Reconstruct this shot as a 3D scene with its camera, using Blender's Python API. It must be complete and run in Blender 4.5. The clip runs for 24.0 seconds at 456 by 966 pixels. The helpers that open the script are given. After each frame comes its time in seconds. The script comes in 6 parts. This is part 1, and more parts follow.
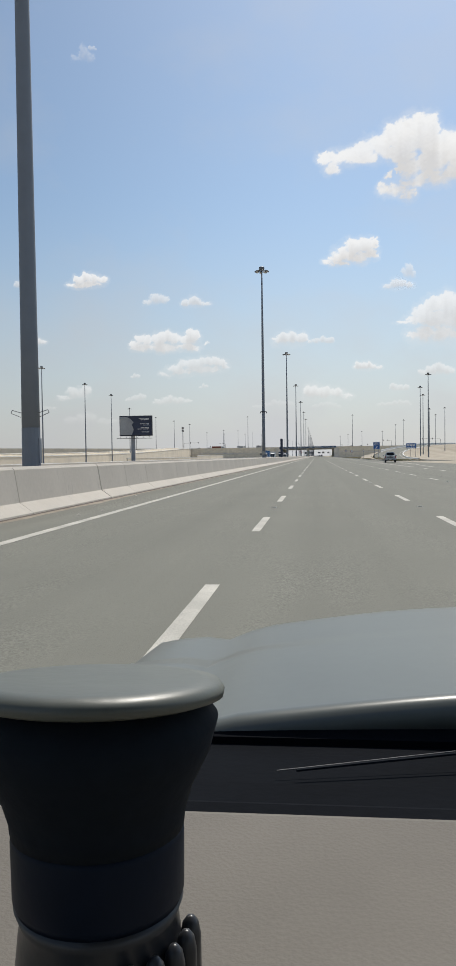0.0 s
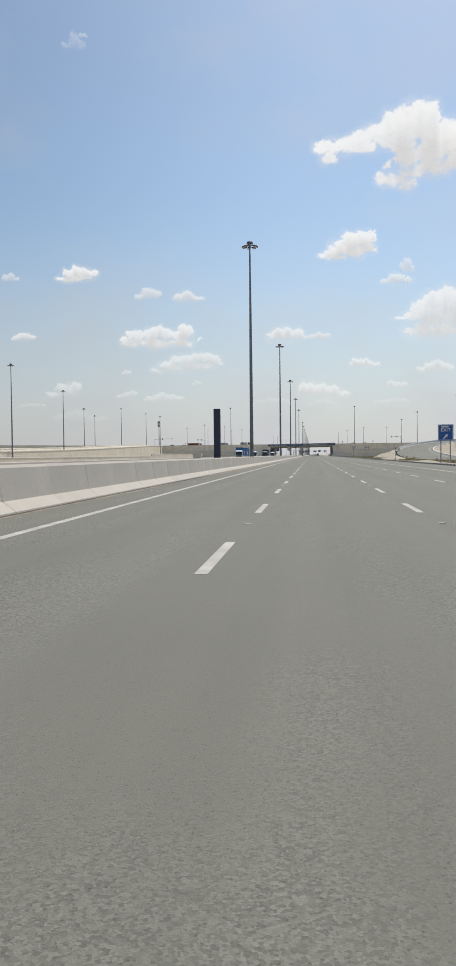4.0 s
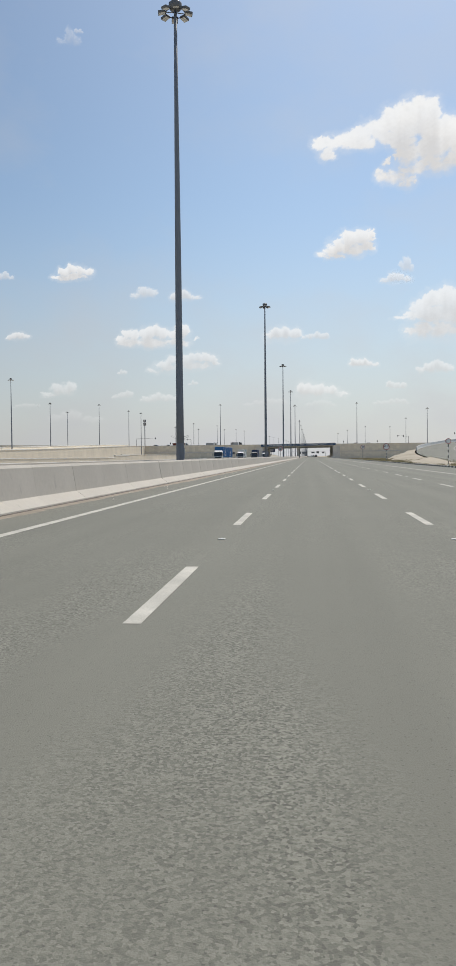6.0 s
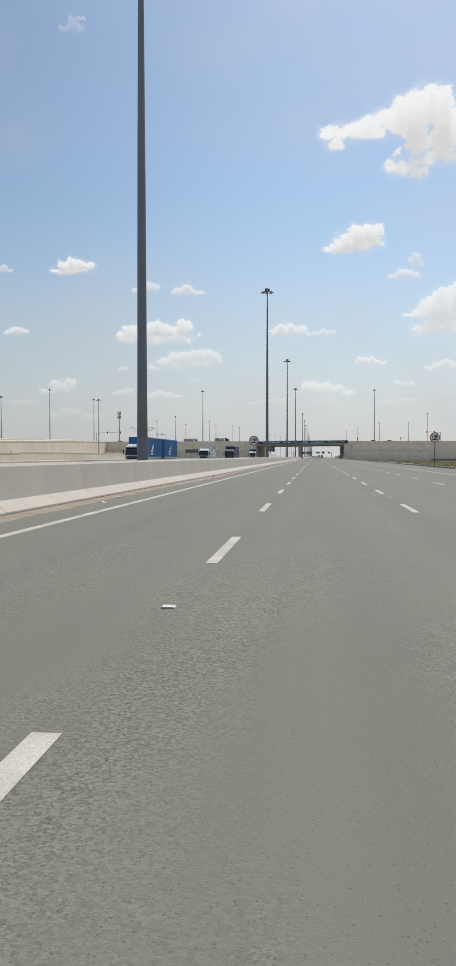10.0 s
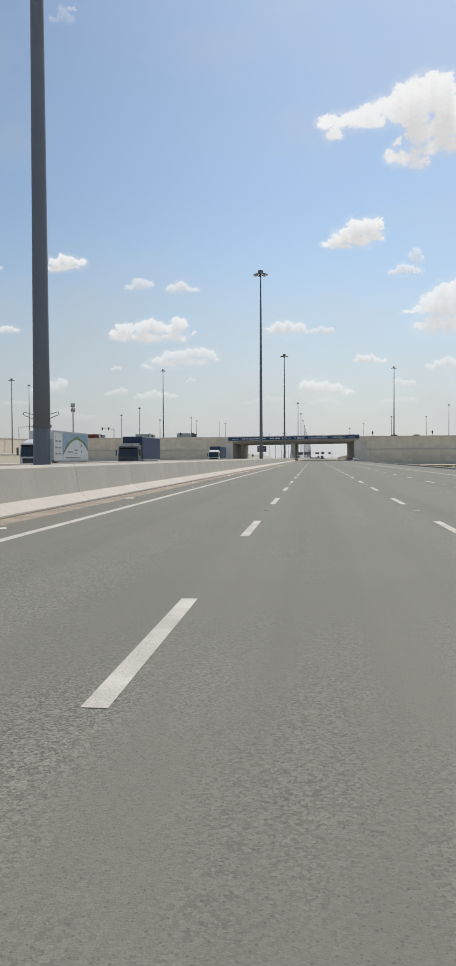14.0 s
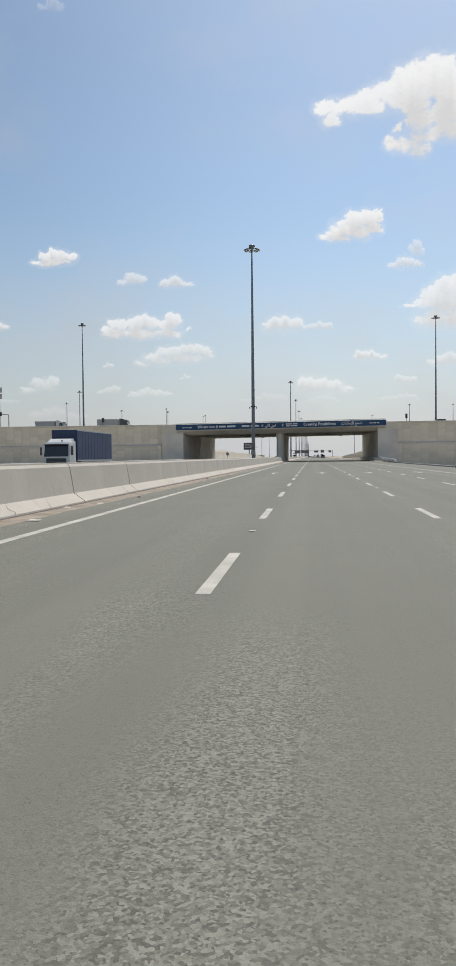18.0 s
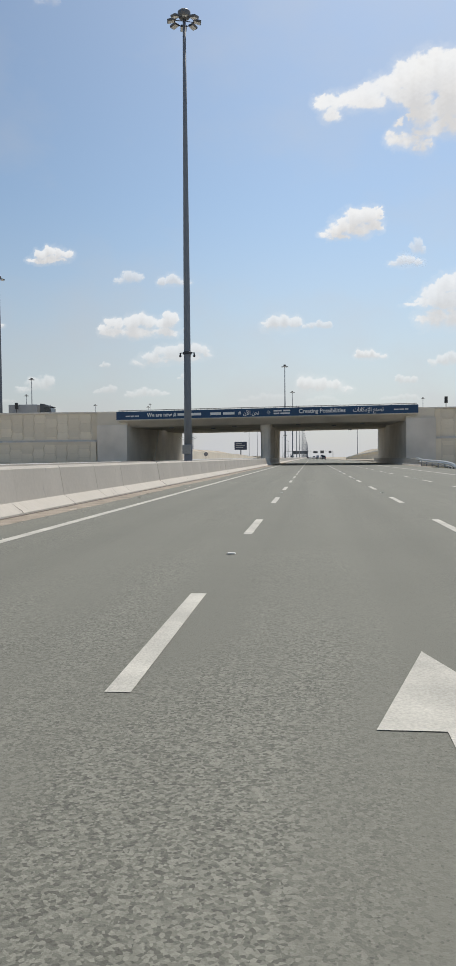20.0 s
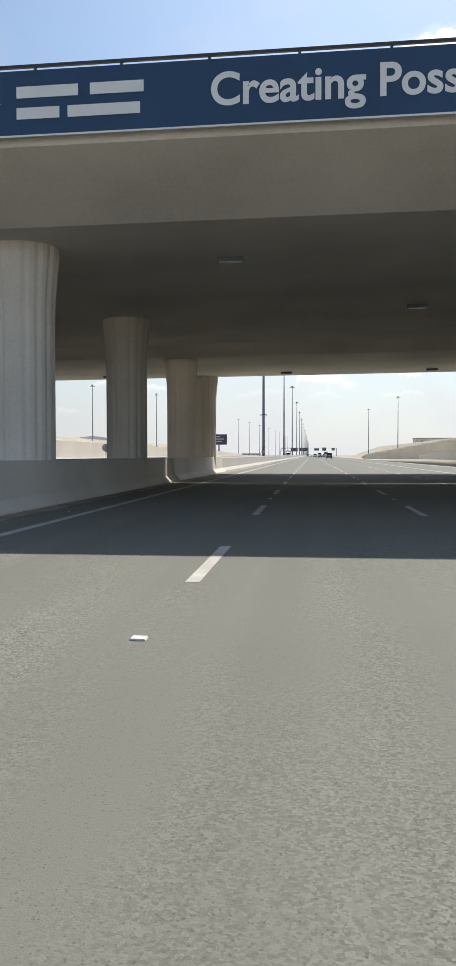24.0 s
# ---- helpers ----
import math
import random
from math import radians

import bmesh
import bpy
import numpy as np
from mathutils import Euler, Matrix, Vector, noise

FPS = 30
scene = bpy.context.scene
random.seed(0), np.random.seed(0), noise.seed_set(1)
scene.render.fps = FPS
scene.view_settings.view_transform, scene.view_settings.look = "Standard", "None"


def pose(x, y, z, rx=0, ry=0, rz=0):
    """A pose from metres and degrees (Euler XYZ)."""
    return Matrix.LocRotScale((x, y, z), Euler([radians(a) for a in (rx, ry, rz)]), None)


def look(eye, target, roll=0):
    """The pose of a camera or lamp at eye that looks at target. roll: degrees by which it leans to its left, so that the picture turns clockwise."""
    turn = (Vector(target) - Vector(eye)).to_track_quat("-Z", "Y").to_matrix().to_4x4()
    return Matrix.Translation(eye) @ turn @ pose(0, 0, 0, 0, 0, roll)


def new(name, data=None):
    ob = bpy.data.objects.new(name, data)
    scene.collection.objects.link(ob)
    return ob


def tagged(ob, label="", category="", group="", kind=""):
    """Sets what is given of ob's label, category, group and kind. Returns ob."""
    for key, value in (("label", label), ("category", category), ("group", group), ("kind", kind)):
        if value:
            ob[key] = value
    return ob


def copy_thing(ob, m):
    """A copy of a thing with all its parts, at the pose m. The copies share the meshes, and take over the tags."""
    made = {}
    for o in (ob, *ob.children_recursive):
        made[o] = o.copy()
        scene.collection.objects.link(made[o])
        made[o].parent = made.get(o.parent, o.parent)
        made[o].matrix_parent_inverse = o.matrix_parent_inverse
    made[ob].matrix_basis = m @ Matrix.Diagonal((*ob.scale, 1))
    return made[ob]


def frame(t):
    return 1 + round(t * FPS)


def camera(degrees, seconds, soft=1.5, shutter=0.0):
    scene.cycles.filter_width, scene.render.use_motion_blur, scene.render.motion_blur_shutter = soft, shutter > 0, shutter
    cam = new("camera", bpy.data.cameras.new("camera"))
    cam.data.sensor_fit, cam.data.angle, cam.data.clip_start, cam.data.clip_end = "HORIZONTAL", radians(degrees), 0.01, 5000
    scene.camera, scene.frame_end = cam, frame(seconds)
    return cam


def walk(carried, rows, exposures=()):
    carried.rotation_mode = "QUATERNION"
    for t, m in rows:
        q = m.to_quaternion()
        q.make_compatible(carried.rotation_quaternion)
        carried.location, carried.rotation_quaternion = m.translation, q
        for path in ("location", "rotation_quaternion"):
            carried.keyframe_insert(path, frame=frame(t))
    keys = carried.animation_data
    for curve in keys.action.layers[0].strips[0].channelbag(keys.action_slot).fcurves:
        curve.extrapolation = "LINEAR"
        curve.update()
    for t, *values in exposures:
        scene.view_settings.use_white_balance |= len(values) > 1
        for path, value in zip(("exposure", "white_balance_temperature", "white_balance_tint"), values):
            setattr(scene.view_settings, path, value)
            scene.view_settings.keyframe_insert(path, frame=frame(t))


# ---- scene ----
# The drive: seconds, x, y, yaw, pitch, roll; the camera rides 1.3 m over the road.
cam = camera(31.26, 24.0)
DRIVE = [
    (0, -0.117, 27.75, 6.189, -1.837, 0.770),
    (0.5, -0.128, 42.18, 6.151, -1.948, 0.647),
    (1, -0.129, 56.69, 6.104, -1.921, 0.598),
    (1.5, -0.130, 71.29, 6.020, -1.914, 0.694),
    (2, -0.109, 86.05, 5.998, -1.897, 0.631),
    (2.5, -0.059, 100.82, 5.859, -1.888, 0.793),
    (4.5, 0.089, 159.99, 5.840, -1.953, 0.532),
    (5, 0.149, 174.75, 5.781, -1.967, 0.486),
    (5.5, 0.200, 189.66, 5.748, -1.887, 0.547),
    (6, 0.215, 204.41, 5.749, -1.850, 0.542),
    (6.5, 0.228, 218.99, 5.793, -1.921, 0.405),
    (7, 0.250, 233.52, 5.713, -1.961, 0.286),
    (7.5, 0.270, 248.11, 5.866, -1.959, 0.108),
    (8, 0.231, 262.72, 5.927, -1.937, 0.017),
    (8.5, 0.183, 277.33, 6.018, -1.943, 0.095),
    (9, 0.109, 291.98, 6.114, -1.884, 0.195),
    (9.5, 0.085, 306.76, 6.065, -1.880, -0.036),
    (11.5, -0.014, 365.84, 6.046, -1.801, 0.362),
    (12, -0.023, 380.58, 6.008, -1.783, 0.426),
    (12.5, -0.017, 395.29, 6.001, -1.793, 0.416),
    (13, -0.013, 410.04, 5.993, -1.749, 0.294),
    (13.5, -0.016, 424.81, 5.995, -1.773, 0.230),
    (14, -0.043, 439.56, 5.987, -1.777, 0.263),
    (14.5, -0.080, 454.26, 5.965, -1.829, 0.150),
    (15, -0.104, 468.93, 6.079, -1.807, 0.056),
    (15.5, -0.154, 483.61, 6.068, -1.855, 0.155),
    (16, -0.194, 498.29, 6.107, -1.854, 0.278),
    (16.5, -0.220, 513.09, 6.093, -1.886, 0.267),
    (17, -0.199, 527.90, 5.995, -1.920, 0.347),
    (17.5, -0.175, 542.66, 5.945, -1.901, 0.509),
    (18, -0.141, 557.42, 5.875, -1.836, 0.550),
    (18.5, -0.132, 572.22, 5.855, -1.822, 0.548),
    (20.5, -0.066, 631.57, 5.773, -1.779, 0.334),
    (21, -0.006, 646.42, 5.730, -1.845, 0.231),
    (21.5, 0.048, 661.28, 5.735, -1.799, 0.275),
    (22, 0.071, 676.09, 5.761, -1.831, -0.045),
    (22.5, 0.124, 690.80, 5.766, -1.896, 0.221),
    (23, 0.117, 705.37, 5.808, -1.918, 0.128),
    (23.5, 0.150, 719.84, 5.815, -1.919, 0.300),
    (24, 0.030, 734.28, 5.860, -1.975, 0.050),
]
walk(cam, [(t, pose(x, y, 1.3, 90 + pitch, roll, yaw)) for t, x, y, yaw, pitch, roll in DRIVE],
     exposures=[(0, 0.12), (23.2, 0.12), (24, 0.58)])

# ---- world, sun ----
SUN = Vector((0.17, 0.70, 1.0)).normalized()
world = bpy.data.worlds.new("world")
scene.world = world
world.use_nodes = True
wn = world.node_tree.nodes
sky = wn.new("ShaderNodeTexSky")
sky.sky_type = "NISHITA"
sky.sun_disc = False
sky.sun_elevation = math.asin(SUN.z)
sky.sun_rotation = math.atan2(SUN.x, SUN.y)
sky.altitude = 0
sky.air_density, sky.dust_density, sky.ozone_density = 1.0, 1.0, 2.6
wn["Background"].inputs["Strength"].default_value = 0.102
# desert haze: whitens the sky towards the horizon all round
wl = world.node_tree.links
wc, wx, wm, wh = wn.new("ShaderNodeTexCoord"), wn.new("ShaderNodeSeparateXYZ"), wn.new("ShaderNodeMapRange"), wn.new("ShaderNodeMixRGB")
wl.new(wc.outputs["Generated"], wx.inputs[0])
wl.new(wx.outputs["Z"], wm.inputs["Value"])
wm.interpolation_type = "SMOOTHSTEP"
wm.inputs["From Min"].default_value, wm.inputs["From Max"].default_value = -0.05, 0.315
wm.inputs["To Min"].default_value, wm.inputs["To Max"].default_value = 0.90, 0.05
wh.inputs["Color2"].default_value = (5.34, 5.45, 5.64, 1)
wv, ws, wr, wa = wn.new("ShaderNodeMapping"), wn.new("ShaderNodeTexNoise"), wn.new("ShaderNodeMapRange"), wn.new("ShaderNodeMath")
wv.inputs["Scale"].default_value = (5.0, 2.0, 8.0)
wv.inputs["Rotation"].default_value = (0, 0.5, 0.3)
wl.new(wc.outputs["Generated"], wv.inputs["Vector"])
wl.new(wv.outputs[0], ws.inputs["Vector"])
ws.inputs["Scale"].default_value, ws.inputs["Detail"].default_value, ws.inputs["Roughness"].default_value = 1.3, 6, 0.55
wr.inputs["From Min"].default_value, wr.inputs["From Max"].default_value, wr.inputs["To Max"].default_value = 0.44, 0.75, 0.24
wl.new(ws.outputs["Fac"], wr.inputs["Value"])
wa.operation, wa.use_clamp = "ADD", True
wl.new(wm.outputs["Result"], wa.inputs[0])
wl.new(wr.outputs["Result"], wa.inputs[1])
wl.new(wa.outputs[0], wh.inputs["Fac"])
wt = wn.new("ShaderNodeMixRGB")
wt.blend_type = "MULTIPLY"
wt.inputs["Fac"].default_value, wt.inputs["Color2"].default_value = 1.0, (0.955, 1.02, 1.0, 1)
wl.new(sky.outputs[0], wt.inputs["Color1"])
wl.new(wt.outputs["Color"], wh.inputs["Color1"])
# the aureole: the hazy sky is brighter towards the sun's side
wg, wf = wn.new("ShaderNodeMapRange"), wn.new("ShaderNodeMixRGB")
wg.interpolation_type = "SMOOTHSTEP"
wg.inputs["From Min"].default_value, wg.inputs["From Max"].default_value = -0.42, 0.02
wg.inputs["To Min"].default_value, wg.inputs["To Max"].default_value = 0.86, 1.0
wl.new(wx.outputs["X"], wg.inputs["Value"])
wf.blend_type, wf.inputs["Fac"].default_value = "MULTIPLY", 1.0
wl.new(wh.outputs["Color"], wf.inputs["Color1"])
wl.new(wg.outputs["Result"], wf.inputs["Color2"])
wl.new(wf.outputs["Color"], wn["Background"].inputs["Color"])
lamp = bpy.data.lights.new("sun", "SUN")
lamp.energy, lamp.angle, lamp.color = 3.6, radians(0.53), (1.0, 0.95, 0.87)
sun = new("sun", lamp)
sun.matrix_world = look(SUN * 100, (0, 0, 0))


# ---- materials ----
def mat(name, col, rough=0.8, metal=0.0, var=0.15, big=0.5, fine=30.0, bump=0.2, tint=None, spread=0.0, spec=0.5, island=False):
    """Procedural paint: base colour with broad stains, fine grain and a small relief."""
    m = bpy.data.materials.new(name)
    m.use_nodes = True
    n, l = m.node_tree.nodes, m.node_tree.links
    b = n["Principled BSDF"]
    b.inputs["Roughness"].default_value, b.inputs["Metallic"].default_value = rough, metal
    b.inputs["Specular IOR Level"].default_value = spec
    co = n.new("ShaderNodeTexCoord")
    n1, n2 = n.new("ShaderNodeTexNoise"), n.new("ShaderNodeTexNoise")
    n1.inputs["Scale"].default_value, n1.inputs["Detail"].default_value = big, 6
    n2.inputs["Scale"].default_value, n2.inputs["Detail"].default_value = fine, 3
    for q in (n1, n2):
        l.new(co.outputs["Object"], q.inputs["Vector"])
    dark = tuple(c * (1 - var) for c in col)
    light = tuple(min(1, c * (1 + var)) for c in (tint or col))
    r = n.new("ShaderNodeValToRGB")
    r.color_ramp.elements[0].position, r.color_ramp.elements[1].position = 0.32, 0.68
    r.color_ramp.elements[0].color, r.color_ramp.elements[1].color = (*dark, 1), (*light, 1)
    l.new(n1.outputs["Fac"], r.inputs["Fac"])
    mx = n.new("ShaderNodeMixRGB")
    mx.blend_type = "OVERLAY"
    mx.inputs["Fac"].default_value = min(0.6, var * 1.6)
    l.new(r.outputs["Color"], mx.inputs["Color1"])
    l.new(n2.outputs["Fac"], mx.inputs["Color2"])
    out = mx.outputs["Color"]
    if spread:
        oi = n.new("ShaderNodeObjectInfo")
        mr = n.new("ShaderNodeMapRange")
        mr.inputs["To Min"].default_value, mr.inputs["To Max"].default_value = 1 - spread, 1 + spread
        l.new(oi.outputs["Random"], mr.inputs["Value"])
        hs = n.new("ShaderNodeHueSaturation")
        l.new(mr.outputs["Result"], hs.inputs["Value"])
        l.new(out, hs.inputs["Color"])
        out = hs.outputs["Color"]
    l.new(out, b.inputs["Base Color"])
    if bump:
        bp = n.new("ShaderNodeBump")
        bp.inputs["Strength"].default_value, bp.inputs["Distance"].default_value = bump, 0.02
        l.new(n2.outputs["Fac"], bp.inputs["Height"])
        l.new(bp.outputs["Normal"], b.inputs["Normal"])
    return m


def asphalt(name, col):
    """Worn asphalt: pale and dark stone flecks, broad patches and faint wheel paths along the lanes."""
    m = mat(name, col, 0.85, var=0.025, big=0.35, fine=120, bump=0.25, spec=0.25)
    n, l = m.node_tree.nodes, m.node_tree.links
    b = n["Principled BSDF"]
    src = b.inputs["Base Color"].links[0].from_socket
    co, mp = n.new("ShaderNodeTexCoord"), n.new("ShaderNodeMapping")
    mp.inputs["Scale"].default_value = (1.1, 0.012, 1)
    l.new(co.outputs["Object"], mp.inputs["Vector"])
    streak, fleck = n.new("ShaderNodeTexNoise"), n.new("ShaderNodeTexVoronoi")
    streak.inputs["Scale"].default_value, streak.inputs["Detail"].default_value = 1.0, 5
    l.new(mp.outputs[0], streak.inputs["Vector"])
    fleck.inputs["Scale"].default_value = 70
    l.new(co.outputs["Object"], fleck.inputs["Vector"])
    patch = n.new("ShaderNodeTexNoise")
    patch.inputs["Scale"].default_value, patch.inputs["Detail"].default_value = 0.8, 4
    worn = n.new("ShaderNodeMapping")
    worn.inputs["Scale"].default_value = (0.9, 0.16, 1)
    l.new(co.outputs["Object"], worn.inputs["Vector"])
    l.new(worn.outputs[0], patch.inputs["Vector"])
    r1 = n.new("ShaderNodeMapRange")
    r1.inputs["From Min"].default_value, r1.inputs["From Max"].default_value, r1.inputs["To Min"].default_value, r1.inputs["To Max"].default_value = 0.3, 0.7, 0.92, 1.07
    l.new(streak.outputs["Fac"], r1.inputs["Value"])
    g = n.new("ShaderNodeSeparateColor")
    l.new(fleck.outputs["Color"], g.inputs[0])
    r2 = n.new("ShaderNodeMapRange")
    r2.inputs["To Min"].default_value, r2.inputs["To Max"].default_value = 0.58, 1.46
    l.new(g.outputs[0], r2.inputs["Value"])
    r3 = n.new("ShaderNodeMapRange")
    r3.inputs["From Min"].default_value, r3.inputs["From Max"].default_value = 0.42, 0.62
    l.new(patch.outputs["Fac"], r3.inputs["Value"])
    mixf = n.new("ShaderNodeMix")
    mixf.inputs[2].default_value = 1.0
    l.new(r3.outputs[0], mixf.inputs[0])
    l.new(r2.outputs[0], mixf.inputs[3])
    mul = n.new("ShaderNodeMath")
    mul.operation = "MULTIPLY"
    l.new(r1.outputs[0], mul.inputs[0])
    l.new(mixf.outputs[0], mul.inputs[1])
    chip, cs, far, rare, both, dk, mul2 = n.new("ShaderNodeTexVoronoi"), n.new("ShaderNodeSeparateColor"), n.new("ShaderNodeMath"), n.new("ShaderNodeMath"), n.new("ShaderNodeMath"), n.new("ShaderNodeMath"), n.new("ShaderNodeMath")
    chip.inputs["Scale"].default_value = 62
    l.new(co.outputs["Object"], chip.inputs["Vector"])
    l.new(chip.outputs["Color"], cs.inputs[0])
    far.operation, far.inputs[1].default_value = "LESS_THAN", 0.33
    l.new(chip.outputs["Distance"], far.inputs[0])
    rare.operation, rare.inputs[1].default_value = "GREATER_THAN", 0.84
    l.new(cs.outputs[0], rare.inputs[0])
    both.operation, dk.operation, mul2.operation = "MULTIPLY", "MULTIPLY_ADD", "MULTIPLY"
    l.new(far.outputs[0], both.inputs[0])
    l.new(rare.outputs[0], both.inputs[1])
    l.new(both.outputs[0], dk.inputs[0])
    dk.inputs[1].default_value, dk.inputs[2].default_value = -0.26, 0.99
    l.new(mul.outputs[0], mul2.inputs[0])
    l.new(dk.outputs[0], mul2.inputs[1])
    hs = n.new("ShaderNodeHueSaturation")
    l.new(src, hs.inputs["Color"])
    l.new(mul2.outputs[0], hs.inputs["Value"])
    l.new(hs.outputs[0], b.inputs["Base Color"])
    return m


ASPHALT = asphalt("asphalt", (0.171, 0.168, 0.138))
SAND = mat("sand", (0.385, 0.335, 0.262), 0.95, var=0.12, big=0.03, fine=2.5, bump=0.4, tint=(0.41, 0.36, 0.285), spec=0.1)
DIRT = mat("sand_drift", (0.31, 0.265, 0.215), 0.95, var=0.2, big=1.5, fine=25, bump=0.5, spec=0.1)
PAINT = mat("road_paint", (0.44, 0.418, 0.36), 0.8, var=0.22, big=1.2, fine=60, bump=0.3)
CONCRETE = mat("barrier_concrete", (0.480, 0.440, 0.382), 0.88, var=0.05, big=0.45, fine=9, bump=0.03, spread=0.022, spec=0.3)
_n, _l = CONCRETE.node_tree.nodes, CONCRETE.node_tree.links
_src = _n["Principled BSDF"].inputs["Base Color"].links[0].from_socket
_co, _mp, _nz, _mr, _mx = _n.new("ShaderNodeNewGeometry"), _n.new("ShaderNodeMapping"), _n.new("ShaderNodeTexNoise"), _n.new("ShaderNodeMapRange"), _n.new("ShaderNodeMixRGB")
_mp.inputs["Scale"].default_value = (2.0, 2.4, 1.1)
_l.new(_co.outputs["Position"], _mp.inputs["Vector"])
_l.new(_mp.outputs[0], _nz.inputs["Vector"])
_nz.inputs["Scale"].default_value, _nz.inputs["Detail"].default_value, _nz.inputs["Roughness"].default_value = 1.6, 5, 0.62
_mr.inputs["From Min"].default_value, _mr.inputs["From Max"].default_value, _mr.inputs["To Max"].default_value = 0.63, 0.76, 0.55
_l.new(_nz.outputs["Fac"], _mr.inputs["Value"])
_l.new(_mr.outputs["Result"], _mx.inputs["Fac"])
_l.new(_src, _mx.inputs["Color1"])
_mx.inputs["Color2"].default_value = (0.30, 0.275, 0.25, 1)
_l.new(_mx.outputs["Color"], _n["Principled BSDF"].inputs["Base Color"])
BRIDGE = mat("bridge_concrete", (0.69, 0.638, 0.56), 0.85, var=0.12, big=0.25, fine=12, bump=0.2, spec=0.3)
PANEL = mat("panel_concrete", (0.78, 0.70, 0.56), 0.88, var=0.07, big=0.5, fine=10, bump=0.25, spread=0.075, spec=0.3)
WALLC = mat("wall_concrete", (0.74, 0.665, 0.54), 0.88, var=0.07, big=0.15, fine=8, bump=0.2, spec=0.3)
CONCW = mat("pale_concrete", (0.76, 0.74, 0.69), 0.85, var=0.08, big=0.4, fine=12, bump=0.2, spec=0.3)
STEEL = mat("galvanised_steel", (0.178, 0.198, 0.228), 0.6, 0.0, var=0.05, big=0.3, fine=3, bump=0.0)
LAMPH = mat("lamp_housing", (0.15, 0.155, 0.16), 0.5, 0.2, var=0.1, big=2, fine=20, bump=0.0)
DARK = mat("dark_metal", (0.05, 0.05, 0.055), 0.5, 0.2, var=0.15, big=2, fine=20, bump=0.05)
LAMPG = mat("lamp_glass", (0.65, 0.66, 0.66), 0.25, 0.0, var=0.05, big=3, fine=20, bump=0)
BANNER = mat("banner_blue", (0.018, 0.060, 0.135), 0.6, var=0.10, big=0.4, fine=3, bump=0.1)
WHITE = mat("sign_white", (0.78, 0.78, 0.76), 0.6, var=0.04, big=1, fine=20, bump=0)
BLACK = mat("black_paint", (0.018, 0.018, 0.02), 0.6, var=0.15, big=1, fine=20, bump=0.05)


# ---- building helpers ----
def mesh_of(bm, name, material, smooth=False):
    me = bpy.data.meshes.new(name)
    bm.to_mesh(me)
    bm.free()
    if material:
        me.materials.append(material)
    if smooth:
        me.shade_smooth()
    return me


def part(name, bm, material, parent=None, label="", smooth=False, kind=""):
    ob = new(name, mesh_of(bm, name, material, smooth) if isinstance(bm, bmesh.types.BMesh) else bm)
    if parent:
        ob.parent = parent
    return tagged(ob, label, kind=kind)


def thing(name, label, category, group="", kind="", m=None):
    ob = new(name)
    ob.empty_display_size = 0.2
    if m is not None:
        ob.matrix_basis = m
    return tagged(ob, label, category, group, kind)


def box(bm, x0, x1, y0, y1, z0, z1, bevel=0.0):
    r = bmesh.ops.create_cube(bm, size=1, matrix=Matrix.Translation(((x0 + x1) / 2, (y0 + y1) / 2, (z0 + z1) / 2)) @ Matrix.Diagonal((x1 - x0, y1 - y0, z1 - z0, 1)))
    if bevel:
        es = list({e for v in r["verts"] for e in v.link_edges})
        bmesh.ops.bevel(bm, geom=es, offset=bevel, segments=2, affect="EDGES", profile=0.6)
    return bm


def rod(bm, a, b, r0, r1=None, seg=10):
    a, b = Vector(a), Vector(b)
    d = b - a
    m = Matrix.Translation((a + b) / 2) @ d.to_track_quat("Z", "Y").to_matrix().to_4x4()
    bmesh.ops.create_cone(bm, cap_ends=True, segments=seg, radius1=r0, radius2=r0 if r1 is None else r1, depth=d.length, matrix=m)
    return bm


def rings(bm, loops, closed=True, caps=True):
    """A skin over loops of points."""
    vs = [[bm.verts.new(p) for p in loop] for loop in loops]
    n = len(vs[0])
    for a, b in zip(vs, vs[1:]):
        for i in range(n if closed else n - 1):
            j = (i + 1) % n
            bm.faces.new((a[i], a[j], b[j], b[i]))
    if caps and closed:
        bm.faces.new(vs[0][::-1])
        bm.faces.new(vs[-1])
    bmesh.ops.recalc_face_normals(bm, faces=bm.faces[:])
    return bm


def prism(bm, outline, axis, lo, hi):
    """A flat outline pushed along an axis; the outline runs in the two other axes, in order."""
    def at(p, v):
        return {"x": (v, p[0], p[1]), "y": (p[0], v, p[1]), "z": (p[0], p[1], v)}[axis]
    return rings(bm, [[at(p, lo) for p in outline], [at(p, hi) for p in outline]])


def lathe(bm, profile, seg=24, centre=(0, 0), flute=0.0):
    loops = []
    for r, z in profile:
        loops.append([(centre[0] + (r - (flute if i % 3 == 0 else 0)) * math.cos(2 * math.pi * i / seg), centre[1] + (r - (flute if i % 3 == 0 else 0)) * math.sin(2 * math.pi * i / seg), z) for i in range(seg)])
    return rings(bm, loops)


def B():
    return bmesh.new()


def flat_strip(bm, pts_left, pts_right):
    a = [bm.verts.new(p) for p in pts_left]
    b = [bm.verts.new(p) for p in pts_right]
    for i in range(len(a) - 1):
        bm.faces.new((a[i], b[i], b[i + 1], a[i + 1]))
    return bm


